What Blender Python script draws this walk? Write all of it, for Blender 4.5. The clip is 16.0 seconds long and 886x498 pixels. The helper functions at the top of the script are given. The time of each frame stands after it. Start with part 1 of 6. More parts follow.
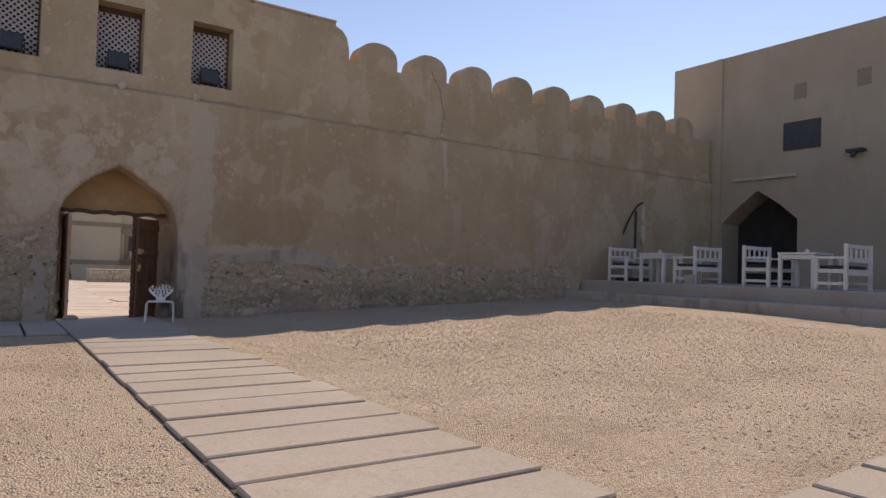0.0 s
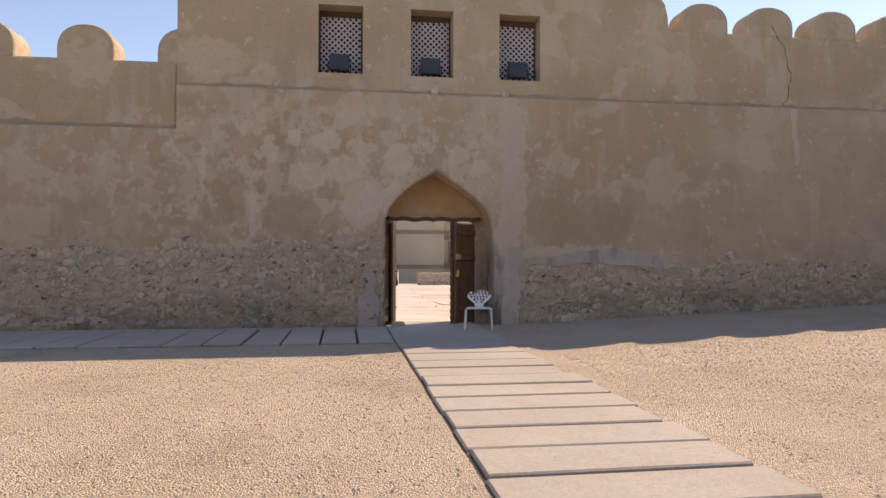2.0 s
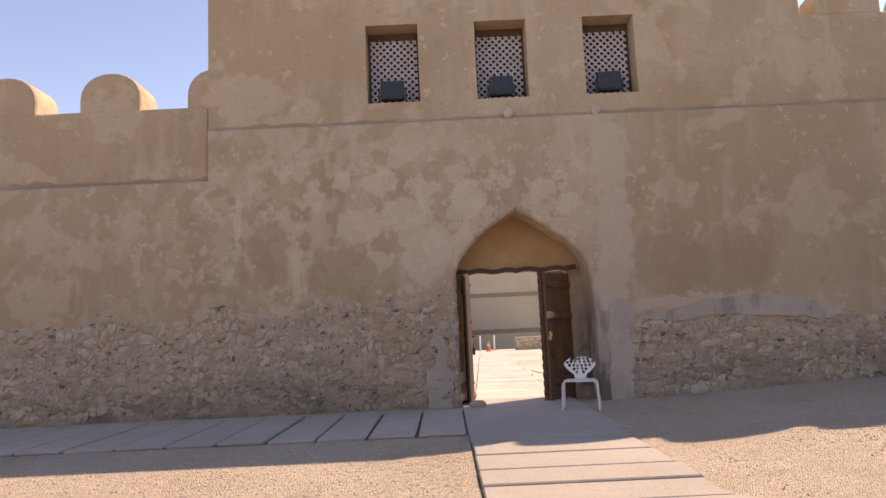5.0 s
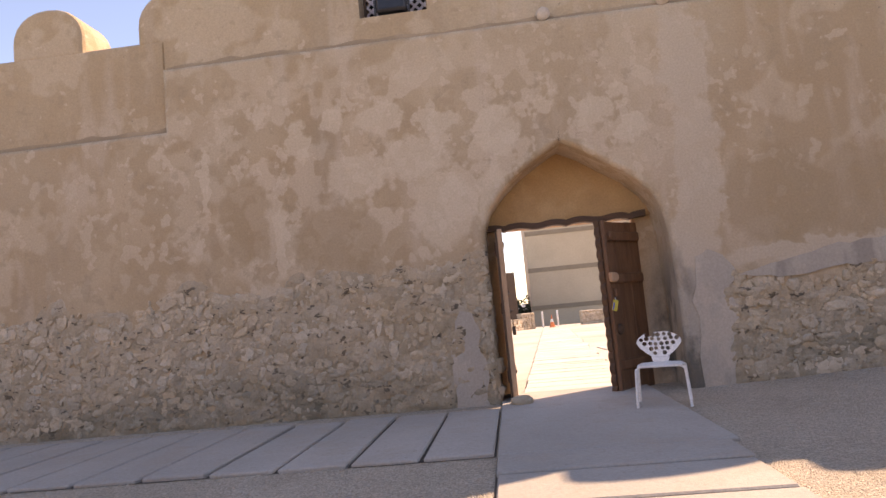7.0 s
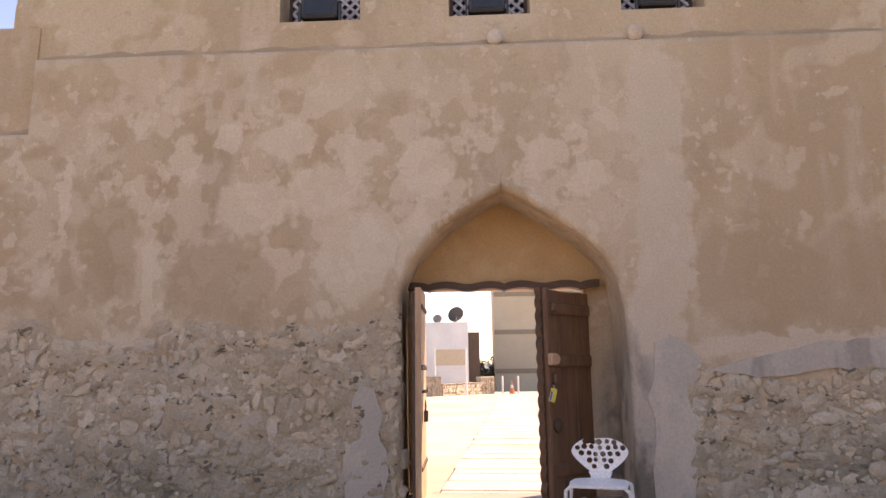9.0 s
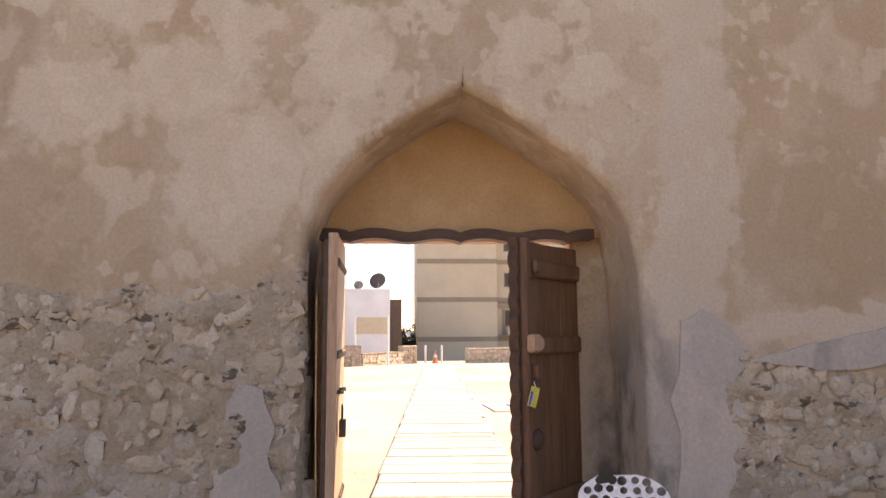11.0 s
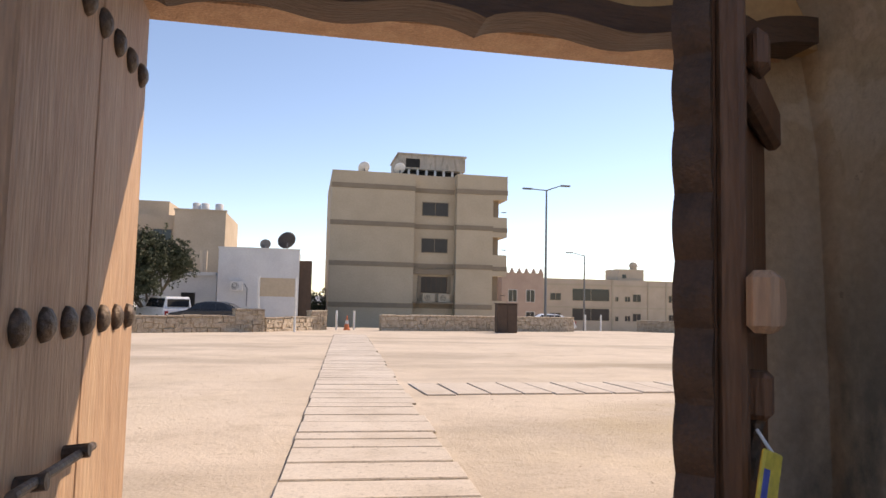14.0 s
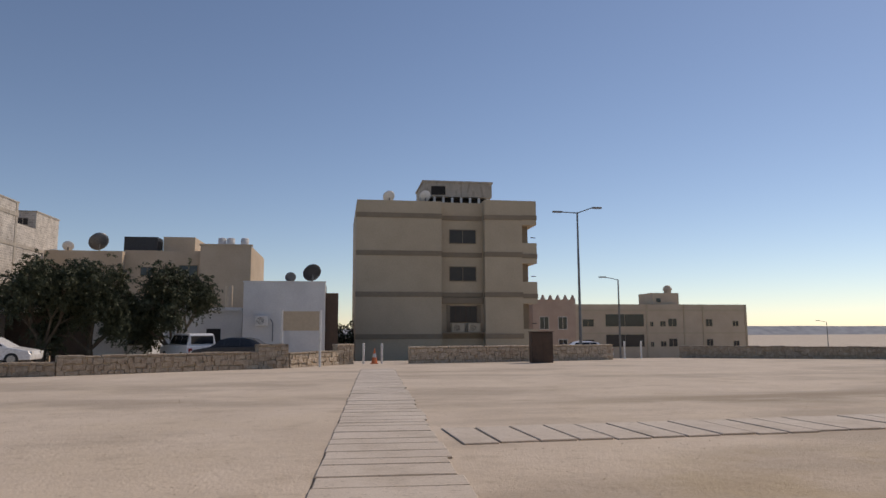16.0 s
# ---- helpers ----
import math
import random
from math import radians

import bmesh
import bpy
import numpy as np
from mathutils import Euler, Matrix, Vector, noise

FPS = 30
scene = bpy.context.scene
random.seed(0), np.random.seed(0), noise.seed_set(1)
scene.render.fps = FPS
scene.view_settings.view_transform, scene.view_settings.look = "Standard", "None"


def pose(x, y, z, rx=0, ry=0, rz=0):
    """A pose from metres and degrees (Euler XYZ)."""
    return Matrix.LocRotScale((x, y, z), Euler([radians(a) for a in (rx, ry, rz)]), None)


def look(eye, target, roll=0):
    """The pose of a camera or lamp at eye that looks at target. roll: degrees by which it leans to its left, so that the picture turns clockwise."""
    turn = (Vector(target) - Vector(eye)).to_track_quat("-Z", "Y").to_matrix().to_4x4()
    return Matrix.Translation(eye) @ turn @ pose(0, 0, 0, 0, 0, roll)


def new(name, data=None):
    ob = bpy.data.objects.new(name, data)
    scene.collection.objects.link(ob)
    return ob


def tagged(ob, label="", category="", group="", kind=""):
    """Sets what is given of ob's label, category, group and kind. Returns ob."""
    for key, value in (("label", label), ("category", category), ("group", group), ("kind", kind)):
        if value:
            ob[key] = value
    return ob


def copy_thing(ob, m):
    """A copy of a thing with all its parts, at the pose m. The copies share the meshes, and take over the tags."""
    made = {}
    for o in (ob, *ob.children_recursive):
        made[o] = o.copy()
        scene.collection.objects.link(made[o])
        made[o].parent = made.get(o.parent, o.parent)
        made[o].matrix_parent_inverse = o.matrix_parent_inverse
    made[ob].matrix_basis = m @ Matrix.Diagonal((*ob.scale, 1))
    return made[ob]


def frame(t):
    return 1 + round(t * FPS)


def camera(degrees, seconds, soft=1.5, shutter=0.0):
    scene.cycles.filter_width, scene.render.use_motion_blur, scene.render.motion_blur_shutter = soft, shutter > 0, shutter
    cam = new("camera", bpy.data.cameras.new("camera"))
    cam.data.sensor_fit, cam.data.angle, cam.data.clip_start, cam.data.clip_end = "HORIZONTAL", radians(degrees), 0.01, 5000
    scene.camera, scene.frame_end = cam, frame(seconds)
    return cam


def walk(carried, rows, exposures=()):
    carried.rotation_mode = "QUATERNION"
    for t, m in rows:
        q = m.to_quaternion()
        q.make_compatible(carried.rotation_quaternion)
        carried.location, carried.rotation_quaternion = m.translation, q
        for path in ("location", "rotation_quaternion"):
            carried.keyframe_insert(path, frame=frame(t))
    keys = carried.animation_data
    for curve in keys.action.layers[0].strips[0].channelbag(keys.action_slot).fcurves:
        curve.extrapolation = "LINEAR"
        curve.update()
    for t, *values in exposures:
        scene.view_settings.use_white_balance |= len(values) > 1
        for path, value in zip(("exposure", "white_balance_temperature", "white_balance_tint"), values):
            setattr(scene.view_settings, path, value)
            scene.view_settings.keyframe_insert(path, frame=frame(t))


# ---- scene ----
cam = camera(66.9, 16.0)
PATH = [
    (0, (-1.829, -12.599, 1.045), (-0.704, -10.946, 1.103), 1.8),
    (0.5, (-1.729, -12.14, 1.027), (-0.883, -10.327, 1.037), 2.0),
    (1, (-1.664, -11.776, 1.053), (-1.112, -9.854, 1.032), 2.2),
    (1.5, (-1.615, -11.482, 1.072), (-1.246, -9.517, 1.024), 1.7),
    (2, (-1.547, -11.337, 1.083), (-1.256, -9.358, 1.122), 0.1),
    (2.5, (-1.473, -10.978, 1.098), (-1.389, -8.983, 1.197), -0.1),
    (3, (-1.34, -10.68, 1.104), (-1.175, -8.69, 1.217), -0.7),
    (3.5, (-1.216, -10.371, 1.118), (-1.067, -8.38, 1.23), -2.1),
    (4, (-0.82, -10.0, 1.107), (-0.588, -8.024, 1.308), -1.4),
    (4.5, (-0.969, -9.578, 1.091), (-0.776, -7.595, 1.266), -1.0),
    (4.7, (-1.05, -9.415, 1.069), (-0.973, -7.43, 1.31), -1.4),
    (6.8, (-0.725, -7.142, 0.977), (-0.871, -5.155, 1.158), -5.0),
    (7, (-0.673, -6.932, 0.971), (-0.856, -4.949, 1.161), -5.4),
    (7.5, (-0.569, -6.581, 1.021), (-0.731, -4.615, 1.351), -5.0),
    (8, (-0.196, -6.354, 1.013), (-0.373, -4.396, 1.384), -2.5),
    (8.2, (-0.109, -6.201, 1.029), (-0.292, -4.248, 1.418), -1.6),
    (10.3, (-0.459, -4.48, 1.246), (-0.437, -2.496, 1.499), -0.2),
    (10.5, (-0.39, -4.271, 1.25), (-0.399, -2.288, 1.514), -0.2),
    (11, (-0.362, -3.67, 1.24), (-0.23, -1.689, 1.486), -0.3),
    (11.5, (-0.314, -3.125, 1.235), (-0.145, -1.143, 1.447), -0.2),
    (12, (-0.328, -2.603, 1.221), (-0.201, -0.611, 1.357), 0.1),
    (12.5, (-0.335, -2.11, 1.223), (-0.23, -0.114, 1.177), 0.4),
    (13, (-0.351, -1.599, 1.197), (-0.191, 0.389, 1.339), 0.4),
    (13.5, (-0.326, -1.307, 1.178), (-0.096, 0.679, 1.148), -1.9),
    (14, (-0.339, -0.926, 1.166), (0.051, 1.03, 1.318), 1.3),
    (14.5, (-0.285, -0.415, 1.199), (0.098, 1.541, 1.354), 2.8),
    (15, (-0.315, -0.04, 1.155), (0.009, 1.909, 1.465), 2.5),
    (15.5, (-0.299, 0.106, 1.164), (-0.094, 2.088, 1.34), 0.6),
    (16, (-0.149, 0.496, 1.176), (0.159, 2.458, 1.415), -0.2),
]
# the plan below is drawn in units of 1.15 m
UNIT = 1.15
walk(cam, [(t, look(Vector(e) * UNIT, Vector(g) * UNIT, r)) for t, e, g, r in PATH],
     exposures=[(0.0, 0.3, 8700, 21), (1.0, 0.55, 8900, 22), (2.5, 0.88, 9300, 24), (4.5, 1.0, 9700, 29), (8.0, 1.52, 10200, 30), (11.0, 1.58, 10050, 27), (12.0, 1.47, 9800, 26),
                (12.5, 1.28, 9100, 24), (13.5, 0.89, 8500, 20), (14.2, 0.38, 8500, 19), (14.6, -0.08, 8500, 19), (15.0, -0.5, 8100, 17), (15.5, -0.52, 8100, 17), (16.0, -0.52, 7900, 17)])

# ---- light ----
SUN_DIR = Vector((5.55, 3.65, 6.2)).normalized()
world = bpy.data.worlds.new("sky")
scene.world = world
world.use_nodes = True
wn = world.node_tree.nodes
sky = wn.new("ShaderNodeTexSky")
sky.sky_type = "NISHITA"
sky.sun_disc = False
sky.sun_elevation = math.asin(SUN_DIR.z)
sky.sun_rotation = math.atan2(SUN_DIR.x, SUN_DIR.y)
sky.dust_density = 0.15
sky.altitude = 900
sky.air_density = 0.95
sky.ozone_density = 4.6
wn["Background"].inputs[1].default_value = 0.15
world.node_tree.links.new(sky.outputs[0], wn["Background"].inputs[0])
sun = new("sun", bpy.data.lights.new("sun", "SUN"))
sun.data.energy = 3.2
sun.data.angle = radians(0.5)
sun.data.color = (1.0, 0.95, 0.87)
sun.matrix_world = Matrix.Translation((20, 12, 30)) @ SUN_DIR.to_track_quat("Z", "Y").to_matrix().to_4x4()

# ---- materials ----


def mat(name, colors, scale=2.0, fine=40.0, rough=0.9, bump=0.15, bump_scale=60.0, metal=0.0, contrast=0.35, per_object=0.0,
        stretch=(1, 1, 1), dist=0.02, world_space=False, speck=0.2):
    """A surface with colour patches at a large scale, grain at a fine one, and relief."""
    m = bpy.data.materials.new(name)
    m.use_nodes = True
    n, l = m.node_tree.nodes, m.node_tree.links
    b = n["Principled BSDF"]
    b.inputs["Roughness"].default_value = rough
    b.inputs["Metallic"].default_value = metal
    geo = n.new("ShaderNodeTexCoord")
    mp = n.new("ShaderNodeMapping")
    mp.inputs["Scale"].default_value = stretch
    if world_space:
        pos = n.new("ShaderNodeNewGeometry")
        l.new(pos.outputs["Position"], mp.inputs["Vector"])
    else:
        l.new(geo.outputs["Object"], mp.inputs["Vector"])
    big = n.new("ShaderNodeTexNoise")
    big.inputs["Scale"].default_value = scale
    big.inputs["Detail"].default_value = 6
    big.inputs["Roughness"].default_value = 0.6
    l.new(mp.outputs[0], big.inputs["Vector"])
    ramp = n.new("ShaderNodeValToRGB")
    e = ramp.color_ramp.elements
    lo, hi = 0.5 - contrast / 2, 0.5 + contrast / 2
    e[0].position, e[1].position = lo, hi
    e[0].color, e[1].color = (*colors[0], 1), (*colors[-1], 1)
    for i, c in enumerate(colors[1:-1]):
        k = e.new(lo + (hi - lo) * (i + 1) / (len(colors) - 1))
        k.color = (*c, 1)
    l.new(big.outputs["Fac"], ramp.inputs[0])
    small = n.new("ShaderNodeTexNoise")
    small.inputs["Scale"].default_value = fine
    small.inputs["Detail"].default_value = 5
    l.new(mp.outputs[0], small.inputs["Vector"])
    mul = n.new("ShaderNodeMapRange")
    mul.inputs["From Min"].default_value, mul.inputs["From Max"].default_value = 0.25, 0.75
    mul.inputs["To Min"].default_value, mul.inputs["To Max"].default_value = 1 - speck * 1.1, 1 + speck * 0.9
    l.new(small.outputs["Fac"], mul.inputs["Value"])
    hsv = n.new("ShaderNodeHueSaturation")
    l.new(ramp.outputs[0], hsv.inputs["Color"])
    last = mul.outputs[0]
    if per_object:
        info = n.new("ShaderNodeObjectInfo")
        r2 = n.new("ShaderNodeMapRange")
        r2.inputs["To Min"].default_value, r2.inputs["To Max"].default_value = 1 - per_object, 1 + per_object
        l.new(info.outputs["Random"], r2.inputs["Value"])
        mm = n.new("ShaderNodeMath")
        mm.operation = "MULTIPLY"
        l.new(last, mm.inputs[0])
        l.new(r2.outputs[0], mm.inputs[1])
        last = mm.outputs[0]
    l.new(last, hsv.inputs["Value"])
    l.new(hsv.outputs[0], b.inputs["Base Color"])
    if bump:
        bt = n.new("ShaderNodeTexNoise")
        bt.inputs["Scale"].default_value = bump_scale
        bt.inputs["Detail"].default_value = 8
        l.new(mp.outputs[0], bt.inputs["Vector"])
        bp = n.new("ShaderNodeBump")
        bp.inputs["Strength"].default_value = min(1.0, bump)
        bp.inputs["Distance"].default_value = dist
        l.new(bt.outputs["Fac"], bp.inputs["Height"])
        l.new(bp.outputs[0], b.inputs["Normal"])
    return m




def ramped(n, l, tex, lo, hi):
    r = n.new("ShaderNodeMapRange")
    r.inputs["From Min"].default_value, r.inputs["From Max"].default_value = lo, hi
    l.new(tex, r.inputs["Value"])
    return r.outputs[0]


def layered(name, base, layers, rough=0.95, bumps=((3.0, 0.05, 0.5), (22.0, 0.015, 0.5)), cells=0.0, placed=False, repairs=(), vary=0.0):
    """A weathered surface: two base tones and further (colour, scale, stretch, from, to, amount) layers of stains, repairs and pits."""
    m = bpy.data.materials.new(name)
    m.use_nodes = True
    n, l = m.node_tree.nodes, m.node_tree.links
    b = n["Principled BSDF"]
    b.inputs["Roughness"].default_value = rough
    tc = n.new("ShaderNodeTexCoord")
    here = n.new("ShaderNodeNewGeometry").outputs["Position"] if placed else tc.outputs["Object"]

    def tex(scale, stretch, detail=6.0, off=0.0, rgh=0.6):
        mp = n.new("ShaderNodeMapping")
        mp.inputs["Scale"].default_value = stretch
        mp.inputs["Location"].default_value = (off, off * 0.7, off * 1.3)
        l.new(here, mp.inputs["Vector"])
        t = n.new("ShaderNodeTexNoise")
        t.inputs["Scale"].default_value, t.inputs["Detail"].default_value = scale, detail
        t.inputs["Roughness"].default_value = rgh
        l.new(mp.outputs[0], t.inputs["Vector"])
        return t.outputs["Fac"]

    def mix(fac, a, c, amount):
        k = n.new("ShaderNodeMath")
        k.operation = "MULTIPLY"
        k.inputs[1].default_value = amount
        l.new(fac, k.inputs[0])
        x = n.new("ShaderNodeMix")
        x.data_type = "RGBA"
        l.new(k.outputs[0], x.inputs["Factor"])
        if isinstance(a, tuple):
            x.inputs[6].default_value = (*a, 1)
        else:
            l.new(a, x.inputs[6])
        x.inputs[7].default_value = (*c, 1)
        return x.outputs[2]

    col = mix(ramped(n, l, tex(0.55, (1, 1, 1)), 0.35, 0.65), base[0], base[1], 1.0)
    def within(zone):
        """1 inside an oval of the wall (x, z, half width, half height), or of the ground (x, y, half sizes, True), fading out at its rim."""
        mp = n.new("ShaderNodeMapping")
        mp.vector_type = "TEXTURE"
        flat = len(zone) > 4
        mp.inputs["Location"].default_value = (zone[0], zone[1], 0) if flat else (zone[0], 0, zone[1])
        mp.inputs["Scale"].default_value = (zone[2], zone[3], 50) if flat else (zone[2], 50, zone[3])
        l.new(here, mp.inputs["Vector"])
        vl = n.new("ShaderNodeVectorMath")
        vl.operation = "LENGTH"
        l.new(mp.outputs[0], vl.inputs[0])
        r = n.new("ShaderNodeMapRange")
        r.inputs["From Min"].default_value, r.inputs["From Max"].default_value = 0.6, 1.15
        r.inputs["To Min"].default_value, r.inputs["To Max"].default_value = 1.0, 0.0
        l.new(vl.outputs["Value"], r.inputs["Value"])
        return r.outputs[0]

    for i, (c, sc, st, lo, hi, am, *more) in enumerate(layers):
        fac = ramped(n, l, tex(sc, st, more[1] if len(more) > 1 else 7.0, 3.7 * (i + 1)), lo, hi)
        if more and more[0]:
            k = n.new("ShaderNodeMath")
            k.operation = "MULTIPLY"
            l.new(fac, k.inputs[0])
            l.new(within(more[0]), k.inputs[1])
            fac = k.outputs[0]
        col = mix(fac, col, c, am)
    if repairs:
        # hand-trowelled repairs: ovals of plaster whose rims wander
        drift = n.new("ShaderNodeTexNoise")
        drift.inputs["Scale"].default_value, drift.inputs["Detail"].default_value = 4.5, 3.0
        l.new(tc.outputs["Object"], drift.inputs["Vector"])
        off = n.new("ShaderNodeVectorMath")
        off.operation = "MULTIPLY_ADD"
        off.inputs[1].default_value, off.inputs[2].default_value = (0.42, 0, 0.42), (-0.21, 0, -0.21)
        l.new(drift.outputs["Color"], off.inputs[0])
        moved = n.new("ShaderNodeVectorMath")
        l.new(tc.outputs["Object"], moved.inputs[0])
        l.new(off.outputs[0], moved.inputs[1])
        for c, am, ovals in repairs:
            last = None
            for x, z, rx, rz in ovals:
                mp = n.new("ShaderNodeMapping")
                mp.vector_type = "TEXTURE"
                mp.inputs["Location"].default_value, mp.inputs["Scale"].default_value = (x, 0, z), (rx, 50, rz)
                l.new(moved.outputs[0], mp.inputs["Vector"])
                vl = n.new("ShaderNodeVectorMath")
                vl.operation = "LENGTH"
                l.new(mp.outputs[0], vl.inputs[0])
                near_ = ramped(n, l, vl.outputs["Value"], 1.08, 0.86)
                if last:
                    mx_ = n.new("ShaderNodeMath")
                    mx_.operation = "MAXIMUM"
                    l.new(last, mx_.inputs[0])
                    l.new(near_, mx_.inputs[1])
                    near_ = mx_.outputs[0]
                last = near_
            col = mix(last, col, c, am)
    grain = ramped(n, l, tex(48, (1, 1, 1), 6.0), 0.2, 0.8)
    hs = n.new("ShaderNodeHueSaturation")
    mr = n.new("ShaderNodeMapRange")
    mr.inputs["To Min"].default_value, mr.inputs["To Max"].default_value = 0.84, 1.14
    l.new(grain, mr.inputs["Value"])
    l.new(mr.outputs[0], hs.inputs["Value"])
    l.new(col, hs.inputs["Color"])
    out = hs.outputs[0]
    if cells:
        vo = n.new("ShaderNodeTexVoronoi")
        vo.inputs["Scale"].default_value = cells
        l.new(tc.outputs["Object"], vo.inputs["Vector"])
        sep = n.new("ShaderNodeSeparateColor")
        l.new(vo.outputs["Color"], sep.inputs[0])
        m2 = n.new("ShaderNodeMapRange")
        m2.inputs["To Min"].default_value, m2.inputs["To Max"].default_value = 0.72, 1.2
        l.new(sep.outputs[0], m2.inputs["Value"])
        h2 = n.new("ShaderNodeHueSaturation")
        l.new(m2.outputs[0], h2.inputs["Value"])
        l.new(out, h2.inputs["Color"])
        out = h2.outputs[0]
    if vary:
        info, isl = n.new("ShaderNodeObjectInfo"), n.new("ShaderNodeNewGeometry")
        ad = n.new("ShaderNodeMath")
        l.new(info.outputs["Random"], ad.inputs[0])
        l.new(isl.outputs["Random Per Island"], ad.inputs[1])
        fr_ = n.new("ShaderNodeMath")
        fr_.operation = "FRACT"
        l.new(ad.outputs[0], fr_.inputs[0])
        m3 = n.new("ShaderNodeMapRange")
        m3.inputs["To Min"].default_value, m3.inputs["To Max"].default_value = 1 - vary, 1 + vary
        l.new(fr_.outputs[0], m3.inputs["Value"])
        h3 = n.new("ShaderNodeHueSaturation")
        l.new(m3.outputs[0], h3.inputs["Value"])
        l.new(out, h3.inputs["Color"])
        out = h3.outputs[0]
    l.new(out, b.inputs["Base Color"])
    prev = None
    for sc, d, st in bumps:
        bp = n.new("ShaderNodeBump")
        bp.inputs["Strength"].default_value, bp.inputs["Distance"].default_value = st, d
        l.new(tex(sc, (1, 1, 1), 8.0, 11.0), bp.inputs["Height"])
        if prev:
            l.new(prev, bp.inputs["Normal"])
        prev = bp.outputs[0]
    if cells:
        bp = n.new("ShaderNodeBump")
        bp.inputs["Strength"].default_value, bp.inputs["Distance"].default_value = 0.9, 0.02
        bp.invert = True
        l.new(vo.outputs["Distance"], bp.inputs["Height"])
        l.new(prev, bp.inputs["Normal"])
        prev = bp.outputs[0]
    l.new(prev, b.inputs["Normal"])
    return m


REPAIRS_PALE = [(-1.9, 3.08, 0.26, 0.2), (-0.63, 2.82, 0.24, 0.24), (0.4, 2.92, 0.17, 0.17), (0.63, 3.06, 0.11, 0.1), (-0.12, 3.02, 0.13, 0.13),
                (0.74, 2.7, 0.2, 0.12), (-1.2, 2.96, 0.2, 0.15), (-2.42, 3.12, 0.16, 0.13), (-2.78, 2.92, 0.14, 0.24), (-3.86, 2.62, 0.07, 0.42),
                (-1.55, 2.62, 0.36, 0.24), (-1.25, 2.08, 0.34, 0.44), (-2.15, 2.52, 0.34, 0.24), (-0.72, 2.12, 0.2, 0.34), (-3.02, 1.9, 0.08, 0.4)]
REPAIRS_GREY = [(1.34, 3.3, 0.26, 0.62), (1.36, 2.3, 0.24, 0.75), (1.22, 1.55, 0.22, 0.4), (2.5, 1.25, 1.1, 0.13), (-3.2, 1.05, 0.14, 0.42), (1.5, 1.85, 0.1, 0.14)]
REPAIRS_BROWN = [(-2.4, 1.86, 0.52, 0.36), (2.05, 1.85, 0.52, 0.5), (2.95, 1.8, 0.6, 0.48), (-3.4, 2.15, 0.26, 0.5)]
PLASTER = layered("mud_plaster", ((0.425, 0.318, 0.208), (0.50, 0.385, 0.258)), [
    ((0.42, 0.295, 0.175), 0.55, (1, 1, 0.8), 0.46, 0.58, 0.55, None, 3.5),
    ((0.56, 0.45, 0.325), 1.1, (1, 1, 1.0), 0.545, 0.585, 0.5, None, 3.0),
    ((0.62, 0.51, 0.385), 2.1, (1, 1, 1.0), 0.505, 0.535, 0.55, (-1.7, 2.6, 3.4, 1.2), 2.5),
    ((0.40, 0.285, 0.175), 2.7, (1, 1, 0.9), 0.545, 0.58, 0.6, (-2.2, 2.3, 3.6, 1.2), 3.0),
    ((0.63, 0.525, 0.40), 4.4, (1, 1, 0.8), 0.57, 0.60, 0.5, (-1.6, 2.5, 5.5, 1.4), 2.5),
    ((0.53, 0.425, 0.32), 1.5, (1.5, 1.5, 0.3), 0.56, 0.66, 0.5, None, 3.5),
    ((0.36, 0.275, 0.19), 0.9, (1.6, 1.6, 0.4), 0.56, 0.74, 0.4),
    ((0.60, 0.48, 0.355), 6.0, (1, 1, 1), 0.655, 0.675, 0.5, None, 2.0),
    ((0.35, 0.265, 0.175), 5.0, (1, 1, 1), 0.60, 0.66, 0.4),
    ((0.40, 0.355, 0.30), 1.3, (1, 1, 0.6), 0.36, 0.56, 0.85, (1.12, 0.5, 0.4, 1.1)),
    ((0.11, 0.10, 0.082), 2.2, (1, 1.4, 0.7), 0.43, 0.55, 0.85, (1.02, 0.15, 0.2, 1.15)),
    ((0.20, 0.155, 0.115), 13.0, (1, 1, 1), 0.68, 0.72, 0.65)], bumps=((3.0, 0.05, 0.6), (11.0, 0.02, 0.5), (26.0, 0.012, 0.5)),
    repairs=[((0.385, 0.275, 0.165), 0.6, REPAIRS_BROWN), ((0.545, 0.455, 0.35), 0.7, REPAIRS_GREY), ((0.625, 0.52, 0.39), 0.62, REPAIRS_PALE)])
PLASTER_GREY = layered("grey_mud_plaster", ((0.36, 0.285, 0.215), (0.41, 0.33, 0.252)), [
    ((0.44, 0.36, 0.28), 0.5, (1, 1, 0.7), 0.5, 0.68, 0.5),
    ((0.31, 0.245, 0.185), 0.8, (1, 1, 0.3), 0.54, 0.72, 0.45)], bumps=((2.0, 0.03, 0.4), (18.0, 0.01, 0.4)))
PLASTER_ORANGE = layered("ochre_plaster", ((0.45, 0.285, 0.135), (0.53, 0.35, 0.18)), [
    ((0.60, 0.43, 0.255), 2.4, (1, 1, 1), 0.5, 0.68, 0.55),
    ((0.37, 0.235, 0.12), 1.7, (1, 1, 1), 0.5, 0.68, 0.5)], bumps=((4.0, 0.02, 0.4), (24.0, 0.006, 0.4)))
